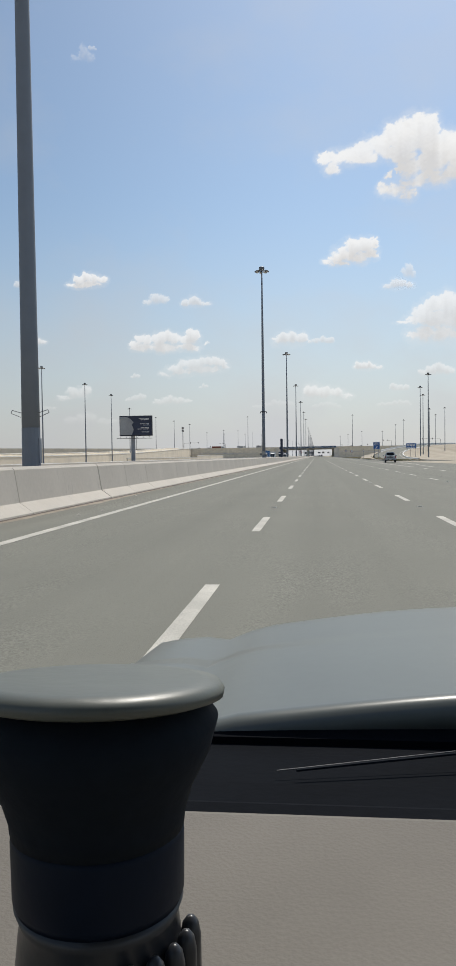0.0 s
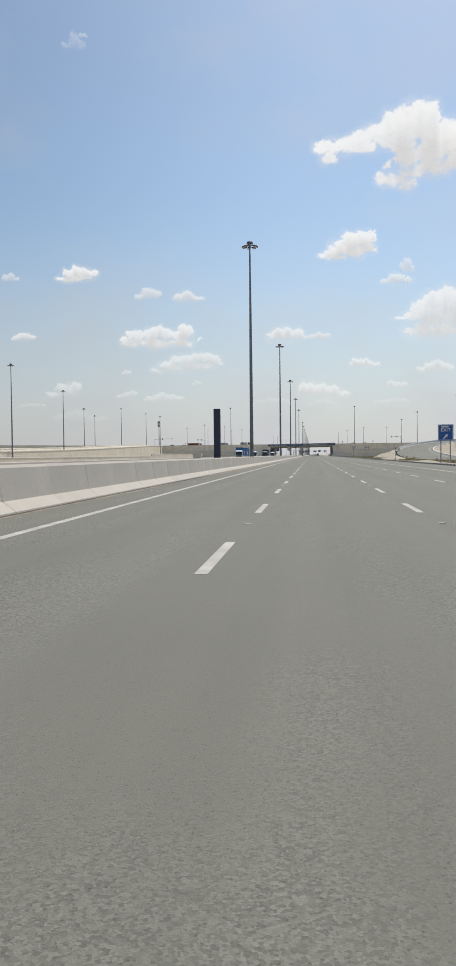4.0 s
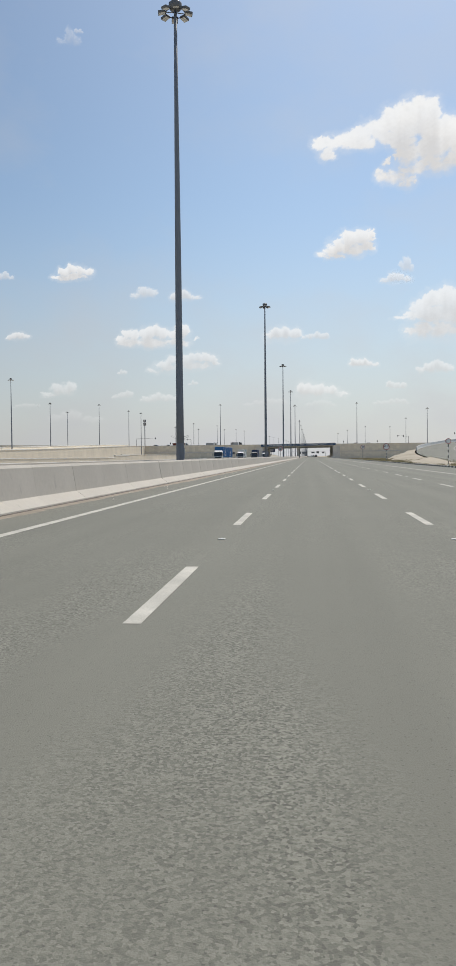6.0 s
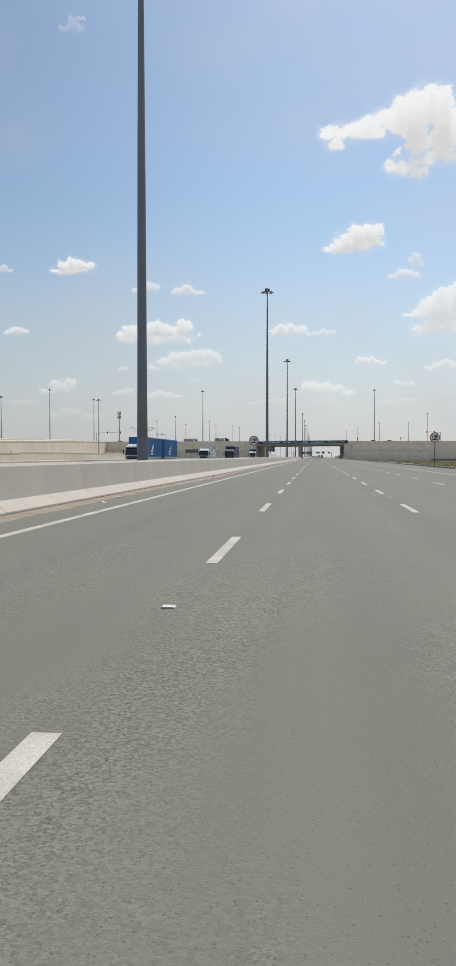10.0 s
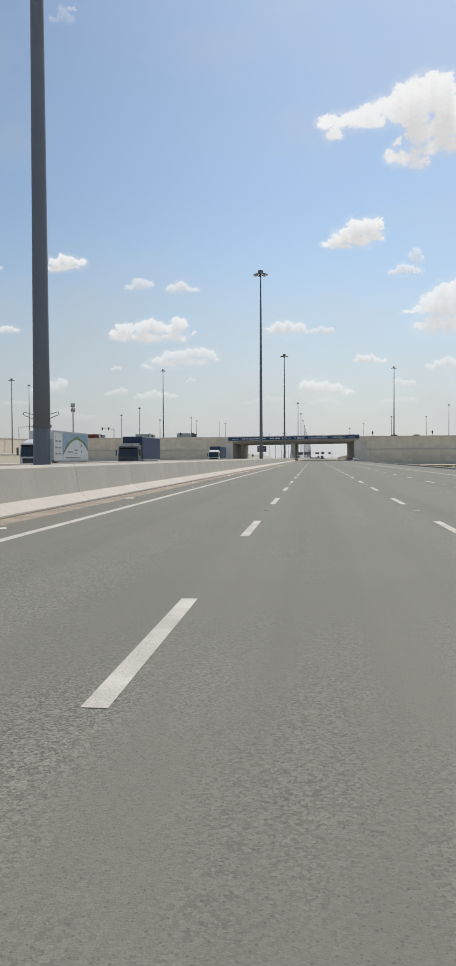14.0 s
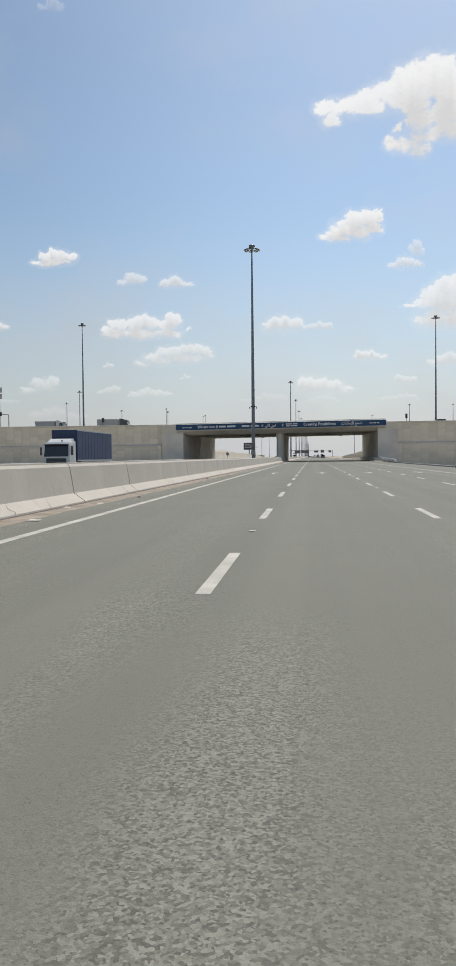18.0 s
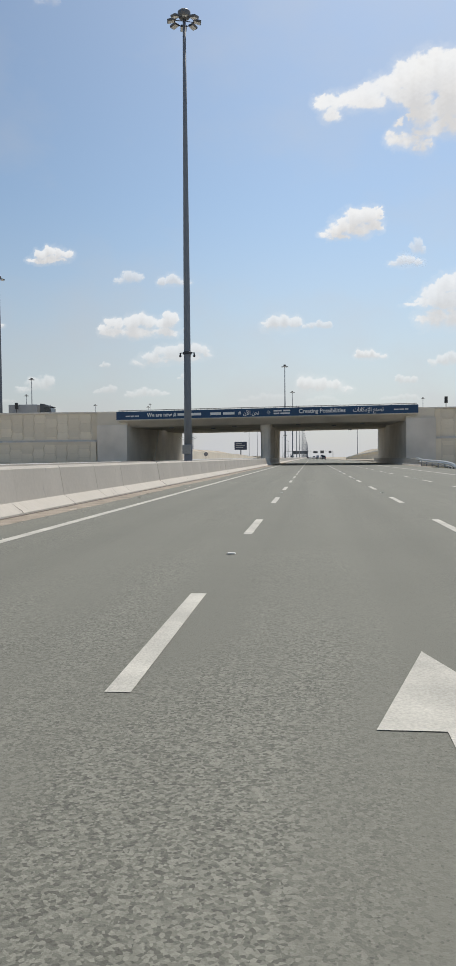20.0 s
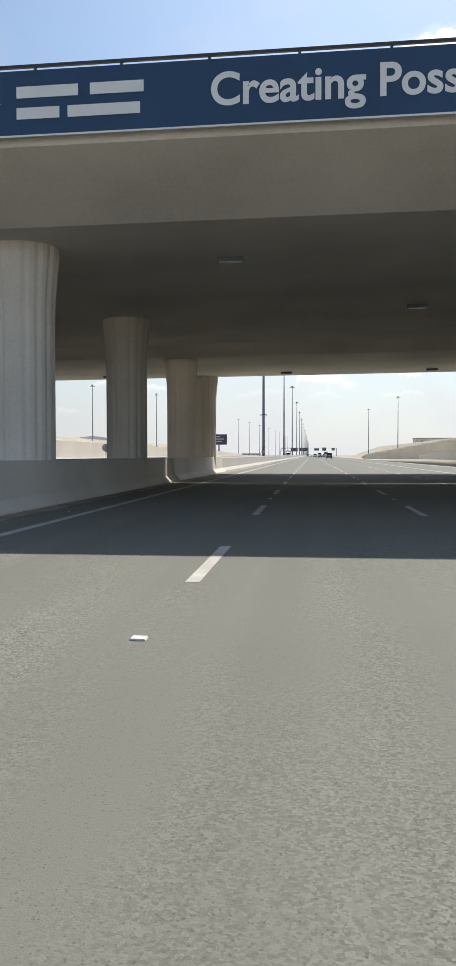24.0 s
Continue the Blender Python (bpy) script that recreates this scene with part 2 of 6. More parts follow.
# ---- ground and roads ----
bm = B()
xs = [-4000, -1200, -400, -250, -150, -100, -60, -30, 0, 14.8, 20, 30, 60, 100, 150, 250, 400, 1200, 4000]
ys = [-600, -100, 0, 100, 200, 300, 400, 500, 560, 640, 700, 752, 754, 800, 900, 1100, 1500, 2200, 3200, 4900]
grid = [[bm.verts.new((x, y, -1.35 if 20 <= x <= 60 and 640 <= y <= 752 else -0.06)) for x in xs] for y in ys]
for j in range(len(ys) - 1):
    for i in range(len(xs) - 1):
        bm.faces.new((grid[j][i], grid[j][i + 1], grid[j + 1][i + 1], grid[j + 1][i]))
ground = part("ground", bm, SAND)
tagged(ground, "flat pale desert sand stretching to the horizon", "ground", kind="structure")

KERB_X = 14.3
bm = B()
flat_strip(bm, [(-7.3, y, 0) for y in (-120, 0, 200, 500, 760, 1500, 4500)], [(x, y, 0) for y, x in ((-120, 27), (0, 27), (200, KERB_X + 0.1), (500, KERB_X + 0.1), (760, KERB_X + 0.1), (1500, KERB_X), (4500, KERB_X))])
road = part("road", bm, ASPHALT)
tagged(road, "grey worn asphalt motorway carriageway with white markings", "road", kind="structure")
bm = B()
flat_strip(bm, [(-29, y, 0) for y in (-120, 700, 1500, 4500)], [(-9.3, y, 0) for y in (-120, 700, 1500, 4500)])
road_2 = part("road_opposite", bm, ASPHALT)
tagged(road_2, "grey asphalt carriageway of the opposite direction behind the median", "road", kind="structure")


def line(name, x, y0, y1, w, z=0.004, parent=road, x1=None):
    x1 = x if x1 is None else x1
    bm = B()
    flat_strip(bm, [(x - w / 2, y0, z), (x1 - w / 2, y1, z)], [(x + w / 2, y0, z), (x1 + w / 2, y1, z)])
    return part(name, bm, PAINT, parent)


line("edge_line", -4.99, -50, 4400, 0.20)
line("edge_line", 9.75, 195, 4400, 0.20)

# ---- median barrier: precast profile with joints ----
SEG = 3.66
PROFILE = [(-6.70, 0.0), (-6.71, 0.06), (-7.03, 0.29), (-7.155, 1.06), (-7.215, 1.13), (-7.40, 1.13), (-7.42, 1.10), (-7.53, 0.29), (-7.80, 0.06), (-7.81, 0.0)]
seg_mesh = {}
for lo in (0.0, 0.010, 0.035):
    for hi in (0.0, 0.010, 0.035):
        seg_mesh[lo, hi] = mesh_of(prism(B(), PROFILE, "y", lo + 0.002, SEG - hi - 0.002), "segment", CONCRETE)
median = thing("median_barrier", "grey precast concrete median barrier with a sloped pale foot", "barrier", kind="structure")
bm = B()
prism(bm, [(-9.1, 0), (-9.3, 0.36), (-9.38, 1.14), (-9.6, 1.14), (-9.7, 0.36), (-9.95, 0)], "y", -120, 2500)
back_barrier = part("barrier_opposite", bm, CONCRETE)
tagged(back_barrier, "grey concrete barrier of the opposite carriageway", "barrier", kind="structure")
bm = B()
box(bm, -9.15, -7.65, -120, 2500, -0.05, 0.55)
tagged(part("median_fill", bm, SAND), "sandy fill between the two median barriers", "median", kind="structure")
# ---- high masts ----
BOXG = mat("control_box", (0.30, 0.30, 0.29), 0.6, 0.2, var=0.1, big=2, fine=12, bump=0.03)


def make_mast(height=30.25, ring=False, box_low=False, hoops=False):
    """A tapered lighting mast with a crown of floodlights; base at the origin."""
    ob = thing("high_mast_light", "tall grey galvanised high mast light with a ring of floodlights", "mast light", "high mast lights")
    part("shaft", lathe(B(), [(0.256, 2.2), (0.238, 5), (0.20, 14), (0.15, 22), (0.10, height - 0.5)], 16), STEEL, ob, smooth=True)
    part("base_section", lathe(B(), [(0.36, 0), (0.36, 0.05), (0.272, 0.06), (0.258, 2.2)], 16), STEEL, ob, smooth=False)
    part("door", box(B(), 0.20, 0.275, -0.1, 0.1, 1.2, 1.9, 0.01), STEEL, ob)
    part("crown_cap", lathe(B(), [(0.10, height - 0.5), (0.34, height - 0.42), (0.42, height - 0.25), (0.42, height - 0.02), (0.30, height + 0.08), (0.05, height + 0.12)], 18), LAMPH, ob, smooth=True)
    b = B()
    for a in range(24):
        p0, p1 = (0.62 * math.cos(a * math.pi / 12), 0.62 * math.sin(a * math.pi / 12)), (0.62 * math.cos((a + 1) * math.pi / 12), 0.62 * math.sin((a + 1) * math.pi / 12))
        rod(b, (*p0, height - 0.62), (*p1, height - 0.62), 0.035, seg=6)
    for a in range(4):
        rod(b, (0, 0, height - 0.6), (0.62 * math.cos(a * math.pi / 2 + 0.3), 0.62 * math.sin(a * math.pi / 2 + 0.3), height - 0.62), 0.03, seg=6)
    part("carrier_ring", b, DARK, ob)
    for a in range(8):
        t = a * math.pi / 4 + 0.2
        m = pose(0.86 * math.cos(t), 0.86 * math.sin(t), height - 0.62, 0, 14, math.degrees(t))
        b = box(B(), -0.24, 0.24, -0.2, 0.2, -0.07, 0.09, 0.03)
        bmesh.ops.transform(b, matrix=m, verts=b.verts[:])
        lampob = part("floodlight", b, LAMPH, ob)
        b = box(B(), -0.2, 0.2, -0.16, 0.16, -0.085, -0.068)
        bmesh.ops.transform(b, matrix=m, verts=b.verts[:])
        part("glass", b, LAMPG, lampob)
    if ring:
        b = lathe(B(), [(0.26, 8.1), (0.30, 8.12), (0.30, 8.26), (0.26, 8.28)], 16)
        part("collar", b, DARK, ob)
        for s in (-1, 1):
            b = rod(B(), (0.25 * s, 0, 8.2), (0.48 * s, 0, 8.2), 0.03, seg=8)
            rod(b, (0.46 * s, 0, 8.2), (0.46 * s, 0, 8.02), 0.05, seg=8)
            bmesh.ops.create_uvsphere(b, u_segments=10, v_segments=8, radius=0.085, matrix=Matrix.Translation((0.46 * s, 0, 8.0)))
            part("camera_dome", b, DARK, ob, "small black camera on a bracket")
    if box_low:
        part("control_box", box(B(), -0.32, 0.19, -0.42, -0.2, 1.56, 2.16, 0.02), BOXG, ob, "pale grey control box strapped to the shaft")
    if hoops:
        for s in (-1, 1):
            b = B()
            pts = [(0.25 * s, -0.05, 2.62), (0.52 * s, -0.05, 2.70), (0.56 * s, -0.05, 2.62), (0.27 * s, -0.05, 2.50)]
            for p, q in zip(pts, pts[1:]):
                rod(b, p, q, 0.010, seg=6)
            part("wire_hoop", b, LAMPH, ob)
    return ob


mast = make_mast(hoops=True)
mast.matrix_basis = pose(-8.17, 50.2, 0)
mast_ring = make_mast(ring=True, box_low=True, hoops=True)
mast_ring.matrix_basis = pose(-8.17, 50.2 + 103.3, 0)
for k in range(2, 7):
    copy_thing(mast_ring if k == 6 else mast, pose(-8.17, 50.2 + 103.3 * k, 0))
for k in range(20):
    copy_thing(mast_ring if k == 0 else mast, pose(-8.17, 873.7 + 103.3 * k, 0))
# masts beside the ramps and on the upper road
for x, y, z in ((-85, 275, 0), (-88, 333, 0), (-92, 389, 0), (-107, 490, 0), (-134.5, 619, 0), (-150.3, 701.5, 0), (-144.6, 757, 8), (-108.8, 726, 0), (-62.6, 777, 8), (-141.6, 836, 8), (-126.9, 972, 0),
                (-99.2, 900, 0), (-114.7, 1044, 0), (-108.8, 1164, 8), (-98, 1291, 8),
                (39.7, 325, 0), (44, 382, 0), (51, 428, 0), (72, 716, 0), (71, 554, 0), (86, 632, 0), (79, 544, 0), (32.8, 779.7, 8), (95.2, 1030, 8), (79.8, 1032, 0),
                (55, 1028, 0), (35.7, 1256, 0), (42.8, 1148, 0), (-58.4, 1388, 0), (-55, 1456, 0), (-50.6, 1530, 0), (-46.4, 1622, 0), (-43.5, 1716, 0), (-42, 1810, 0), (-41.2, 1920, 0), (-41, 2020, 0), (-41, 2120, 0), (-73, 1115, 0), (-90, 1064, 0)):
    copy_thing(mast, pose(x, y, z, 0, 0, (x * 7) % 45))

# ---- the overpass ----
bridge = thing("overpass", "beige concrete road overpass on fluted columns with a blue banner", "bridge", kind="")
X0, X1 = -32.3, 17.0
DECK1 = [(751.45, 8.9), (751.45, 7.95), (753.9, 6.94), (768.3, 6.94), (776.68, 7.10), (776.68, 8.9), (776.28, 8.9), (776.28, 8.3), (751.85, 8.3), (751.85, 8.9)]
DECK2 = [(778.30, 8.9), (778.30, 7.40), (780.6, 6.94), (792.6, 6.94), (795.2, 7.3), (795.2, 9.1), (794.8, 9.1), (794.8, 8.3), (778.52, 8.3), (778.52, 8.9)]
part("deck", prism(B(), DECK1, "x", X0, X1), BRIDGE, bridge)
part("deck", prism(B(), DECK2, "x", X0, X1), BRIDGE, bridge)
for x, y in ((-7.78, 755.9), (-7.63, 767.7), (-7.63, 782.0), (-7.63, 792.3)):
    c = part("column", lathe(B(), [(0.84, 0), (0.84, 4.4), (0.86, 5.4), (0.92, 6.1), (0.98, 6.62), (0.98, 6.9)], 48, (x, y), 0.035), BRIDGE, bridge, smooth=False)
bm = B()
prism(bm, [(-6.52, 0.0), (-6.53, 0.06), (-6.78, 0.30), (-6.88, 1.16), (-8.8, 1.16), (-8.85, 0)], "y", 749.0, 774.0)
part("column_plinth", bm, BRIDGE, bridge)
bm = B()
prism(bm, [(-6.52, 0.0), (-6.53, 0.06), (-6.78, 0.30), (-6.88, 1.16), (-8.8, 1.16), (-8.85, 0)], "y", 774.6, 797)
part("column_plinth", bm, BRIDGE, bridge)
for name, a, b_, far in (("abutment", -30.9, -28.3, -36.0), ("abutment", 15.3, 14.3, 20.0)):
    bm = B()
    prism(bm, [(a, 751.5), (b_, 794.6), (far, 794.6), (far, 751.5)], "z", -0.06, 7.3)
    part(name, bm, BRIDGE, bridge)
part("drain_pipe", rod(B(), (-29.62, 768.5, 0.0), (-29.42, 772.7, 6.9), 0.08, seg=8), WHITE, bridge, "pale drain pipe leaning along the abutment")
# banner on the near parapet
banner = part("banner", box(B(), -32.6, 17.2, 751.25, 751.31, 8.10, 9.46), BANNER, bridge, "long dark blue banner with white lettering")
GAPW = mat("gap_bright", (0.62, 0.62, 0.60), 0.5, 0.0, var=0.06, big=1, fine=10, bump=0.02)
railing = part("railing", rod(B(), (X0, 751.52, 9.67), (X1, 751.52, 9.67), 0.045, seg=8), DARK, bridge, "slim dark rail above the banner")
# added pale rod: draws the bright sky gap under the dark rail
part("lower_rail", rod(B(), (X0, 751.60, 9.56), (X1, 751.60, 9.56), 0.026, seg=8), GAPW, railing)
for i in range(27):
    x = X0 + 0.1 + i * 1.88
    part("rail_post", box(B(), x - 0.028, x + 0.028, 751.49, 751.56, 8.9, 9.70), DARK, railing)
for x, y in ((-2.28, 757.6), (-13.3, 757.6), (-24.3, 757.6), (8.7, 757.6), (-1.7, 790), (8, 790), (-14, 790), (4, 766), (-18, 766)):
    b = box(B(), x - 0.38, x + 0.38, y - 0.12, y + 0.12, 6.80, 6.935, 0.03)
    f = part("soffit_light", b, STEEL, bridge, "slim grey lamp under the deck")
    part("lens", box(B(), x - 0.33, x + 0.33, y - 0.09, y + 0.09, 6.785, 6.802), LAMPG, f)


# ---- retaining walls ----
def wall_body(name, x0, x1, z0, z1, y, depth, label, foot_z=-0.06):
    bm = B()
    prism(bm, [(x0, foot_z), (x1, foot_z), (x1, z1), (x0, z0)], "y", y, y + depth)
    ob = part(name, bm, WALLC)
    return tagged(ob, label, "retaining wall", kind="structure")


wall_left = wall_body("wall_left", -112, -31.2, 9.1, 9.0, 753.0, 0.6, "tall beige retaining wall of interlocking concrete panels")
wall_right = wall_body("wall_right", 15.6, 60, 9.0, 9.3, 753.0, 0.6, "tall beige retaining wall of interlocking concrete panels")
tier_left = wall_body("wall_left_lower", -112, -36.3, 4.15, 4.15, 752.1, 0.85, "low beige panel wall tier in front of the tall wall")
tier_right = wall_body("wall_right_lower", 20.0, 60, 4.15, 4.15, 752.1, 0.85, "low beige panel wall tier in front of the tall wall", -1.45)
tagged(wall_body("wall_far_left", -420, -112.0, 14, 9.1, 753.2, 0.6, "long grey retaining wall far off"))
tagged(wall_body("wall_far_right", 60.0, 420, 9.3, 10.5, 753.2, 0.6, "long grey retaining wall far off"))
for x0, x1, z in ((-112, -31.2, 9.0), (15.6, 60, 9.05)):
    bm = B()
    box(bm, x0, x1, 752.75, 753.75, z, z + 0.28, 0.04)
    tagged(part("wall_coping", bm, BRIDGE), "beige concrete coping on the wall", "coping", kind="structure")
for x0, x1 in ((-112, -36.2), (19.9, 60)):
    bm = B()
    prism(bm, [(751.96, 4.13), (751.96, 4.20), (752.55, 4.48), (752.99, 4.48), (752.99, 4.13)], "x", x0, x1)
    tagged(part("wall_coping", bm, BRIDGE), "beige concrete coping on the lower wall", "coping", kind="structure")
for x0, x1 in ((-36.2, -30.9), (15.3, 19.9)):
    bm = B()
    box(bm, x0, x1, 752.2, 753.0, -1.45, 9.1, 0.03)
    tagged(part("wall_wing", bm, WALLC), "smooth beige concrete wing wall beside the overpass", "wing wall", kind="structure")
for x0, x1 in ((-420, -32.4), (17.1, 420)):
    bm = B()
    box(bm, x0, x1, 753.6, 795, -0.06, 8.0)
    tagged(part("upper_road", bm, ASPHALT), "asphalt road on the embankment above the walls", "road", kind="structure")


# ================= ramps, slopes, walls beyond =================
def sweep(bm, path, profile, closed=True):
    """A profile (sideways to the right, up) carried along a path of points."""
    loops = []
    for i, p in enumerate(path):
        a, b = Vector(path[max(0, i - 1)]), Vector(path[min(len(path) - 1, i + 1)])
        d = (b - a)
        d.z = 0
        d.normalize()
        right = Vector((d.y, -d.x, 0))
        loops.append([Vector(p) + right * s + Vector((0, 0, u)) for s, u in profile])
    return rings(bm, loops, closed)


def smooth_path(pts, n=6):
    """A Catmull-Rom curve through the points."""
    out = []
    p = [Vector(q) for q in pts]
    p = [p[0] * 2 - p[1]] + p + [p[-1] * 2 - p[-2]]
    for i in range(1, len(p) - 2):
        for k in range(n):
            t = k / n
            out.append(0.5 * (2 * p[i] + (p[i + 1] - p[i - 1]) * t + (2 * p[i - 1] - 5 * p[i] + 4 * p[i + 1] - p[i + 2]) * t * t + (3 * p[i] - p[i - 1] - 3 * p[i + 1] + p[i + 2]) * t ** 3))
    return out + [p[-2]]


RAMP_L = smooth_path([(14.7, 196, 0), (17.2, 260, 0.02), (21, 330, 0.3), (27, 410, 1.5), (35.8, 480, 3.1), (45, 525, 4.6), (56, 562, 6.1), (70, 598, 7.5), (90, 640, 8.4), (120, 690, 8.6)])
RAMP_R = smooth_path([(26.8, 190, 0), (28.2, 260, 0.02), (32, 326, 0.3), (38.5, 402, 1.5), (47, 470, 3.1), (56, 513, 4.6), (67, 548, 6.1), (81, 582, 7.5), (101, 622, 8.4), (131, 672, 8.6)])
bm = B()
flat_strip(bm, [p + Vector((0, 0, 0.003)) for p in RAMP_L], [p + Vector((0, 0, 0.003)) for p in RAMP_R])
ramp = part("exit_ramp", bm, ASPHALT)
tagged(ramp, "grey asphalt exit ramp climbing in a curve to the upper road", "ramp", kind="structure")
for name, path, off in (("edge_line", RAMP_L, 1.4), ("edge_line", RAMP_R, -1.2)):
    bm = B()
    sweep(bm, [p + Vector((0, 0, 0.008)) for p in path], [(off - 0.09, 0), (off + 0.09, 0)], closed=False)
    part(name, bm, PAINT, ramp)
bm = B()
sweep(bm, [p for p in RAMP_L if p.y > 462], [(-0.5, -0.3), (-0.42, 0.35), (-0.3, 1.1), (-0.08, 1.1), (0.0, 0.3), (0.12, -0.1)])
tagged(part("ramp_parapet", bm, CONCW), "white concrete parapet along the exit ramp", "parapet", kind="structure")
bm = B()
sweep(bm, [p for p in RAMP_R if p.y > 255], [(-0.05, -0.1), (0.0, 0.28), (0.35, 0.28), (0.4, -0.3)])
tagged(part("ramp_kerb", bm, CONCW), "white concrete kerb along the outside of the exit ramp", "kerb", kind="structure")


def slope(name, inner, outer, label, rows=5, rough=0.25, material=SAND):
    bm = B()
    vs = []
    for j in range(rows + 1):
        f = j / rows
        ring = []
        for i, (a, b) in enumerate(zip(inner, outer)):
            p = Vector(a).lerp(Vector(b), f)
            bulge = math.sin(f * math.pi) * rough * (noise.noise(Vector((p.x * 0.13, p.y * 0.13, 3))) + 0.25)
            ring.append(bm.verts.new(p + Vector((0, 0, bulge))))
        vs.append(ring)
    for a, b in zip(vs, vs[1:]):
        for i in range(len(a) - 1):
            bm.faces.new((a[i], a[i + 1], b[i + 1], b[i]))
    bmesh.ops.recalc_face_normals(bm, faces=bm.faces[:])
    return tagged(part(name, bm, material, smooth=True), label, "slope", kind="structure")


foot = smooth_path([(14.75, 197, 0.08), (14.9, 260, 0.08), (15.1, 330, 0.08), (18.0, 400, 0.05), (23.5, 455, 0.03), (31, 505, 0.0), (42, 548, 0.0), (57, 590, -0.5), (78, 640, -1.4), (107, 695, -1.4)])
slope("sand_slope", [p + Vector((-0.5, 0, -0.05)) for p in RAMP_L], foot, "sandy embankment slope with dry scrub beside the exit ramp", 8, 0.9)
out_foot = [p + Vector((16 + p.z * 1.2, -10 - p.z, -p.z - 0.05)) for p in RAMP_R]
slope("sand_slope_outer", [p + Vector((0.38, 0, -0.05)) for p in RAMP_R], out_foot, "pale sand embankment outside the exit ramp", 6, 0.6)

# chevron hatching ahead of the gore
for i in range(7):
    y = 128 + i * 9.5
    half = 0.4 + (190 - y) * 0.0 + i * 0.62
    bm = B()
    cx = 12.0 + i * 0.16
    for s in (-1, 1):
        flat_strip(bm, [(cx, y, 0.005), (cx, y + 0.5, 0.005)], [(cx + s * half, y - 2.6 * half / 2, 0.005), (cx + s * half, y - 2.6 * half / 2 + 0.5, 0.005)])
    bmesh.ops.recalc_face_normals(bm, faces=bm.faces[:])
    part("chevron", bm, PAINT, road)
line("edge_line", 9.75, 112, 195, 0.2)
line("gore_line", 11.6, 112, 194, 0.2, x1=15.2, z=0.0045)
# long dashes between the through lanes and the exit lane
for i in range(11):
    line("exit_dash", 9.75, 2 + i * 10.0, 5.0 + i * 10.0, 0.2)
# lane arrows
for x in (-3.05, 0.62, 4.2, 7.85):
    for y in (618.0,):
        bm = B()
        flat_strip(bm, [(x - 0.09, y, 0.005), (x - 0.09, y + 2.6, 0.005)], [(x + 0.09, y, 0.005), (x + 0.09, y + 2.6, 0.005)])
        flat_strip(bm, [(x - 0.42, y + 2.6, 0.005), (x, y + 4.2, 0.005)], [(x + 0.42, y + 2.6, 0.005), (x, y + 4.2, 0.005)])
        bmesh.ops.remove_doubles(bm, verts=bm.verts[:], dist=0.0005)
        part("lane_arrow", bm, PAINT, road)

# raised plateaus beyond the overpass
for name, x_top, x_foot, x_out in (("embankment_left", -92, -72, -420), ("embankment_right", 56, 44, 420)):
    bm = B()
    rings(bm, [[(x_foot, 795.5, -0.05), (x_top, 795.5, 8.0), (x_out, 795.5, 8.0), (x_out, 795.5, -0.05)],
               [(x_foot + (4 if x_foot < 0 else -4), 1150, -0.05), (x_top, 1150, 8.0), (x_out, 1150, 8.0), (x_out, 1150, -0.05)],
               [(x_foot + (20 if x_foot < 0 else -12), 1420, -0.05), (x_top, 1420, 8.0), (x_out, 1420, 8.0), (x_out, 1420, -0.05)],
               [(x_foot + (24 if x_foot < 0 else -14), 1620, -0.05), (x_top, 1620, 0.2), (x_out, 1620, 0.2), (x_out, 1620, -0.05)]])
    tagged(part(name, bm, SAND), "sandy embankment of the interchange beyond the overpass", "embankment", kind="structure")
# ramp wall that rises beside the carriageway beyond the deck
WEDGE = smooth_path([(46, 795.5, 8.0), (42, 830, 7.0), (36, 866, 5.8), (30.3, 900, 4.5), (23, 948, 2.7), (17.6, 992, 1.15), (16.6, 1004, 0.3)])
bm = B()
rings(bm, [[(p.x, p.y, -0.06), (p.x + 0.1, p.y, p.z), (p.x + 22 + p.z, p.y, p.z), (p.x + 26 + p.z, p.y, -0.06)] for p in WEDGE])
tagged(part("ramp_wall", bm, WALLC), "beige concrete wall of a ramp rising beside the carriageway", "ramp", kind="structure")
bm = B()
sweep(bm, WEDGE, [(-0.45, -0.05), (-0.45, 0.35), (0.0, 0.35), (0.0, -0.05)])
tagged(part("ramp_wall_coping", bm, CONCW), "pale coping on the ramp wall", "coping", kind="structure")
bm = B()
rings(bm, [[(-36, y, -0.06), (-36.2, y, z), (-44, y, z + 0.1), (-92, y, max(z, 6.5 - 0.01 * (y - 796))), (-92, y, -0.06)] for y, z in ((795.6, 3.5), (900, 3.3), (1020, 3.0), (1110, 2.2), (1200, 0.6))])
tagged(part("side_wall", bm, WALLC), "low beige concrete retaining wall beyond the overpass", "retaining wall", kind="structure")
bm = B()
prism(bm, [(-29.6, 0), (-29.8, 0.3), (-29.95, 1.05), (-30.2, 1.05), (-30.3, 0.3), (-30.5, 0)], "y", 797, 1150)
tagged(part("barrier_outer_far", bm, CONCW), "pale concrete barrier beyond the overpass", "barrier", kind="structure")
bm = B()
rings(bm, [[(16.2 - 0.1, 800, -0.05), (18, 800, 0.75), (26, 800, 0.4), (40, 800, -0.05)], [(15.8, 860, -0.05), (17.5, 860, 0.6), (24, 860, 0.3), (36, 860, -0.05)], [(15.2, 990, -0.05), (15.6, 990, 0.05), (16.2, 990, 0.05), (16.5, 990, -0.05)]])
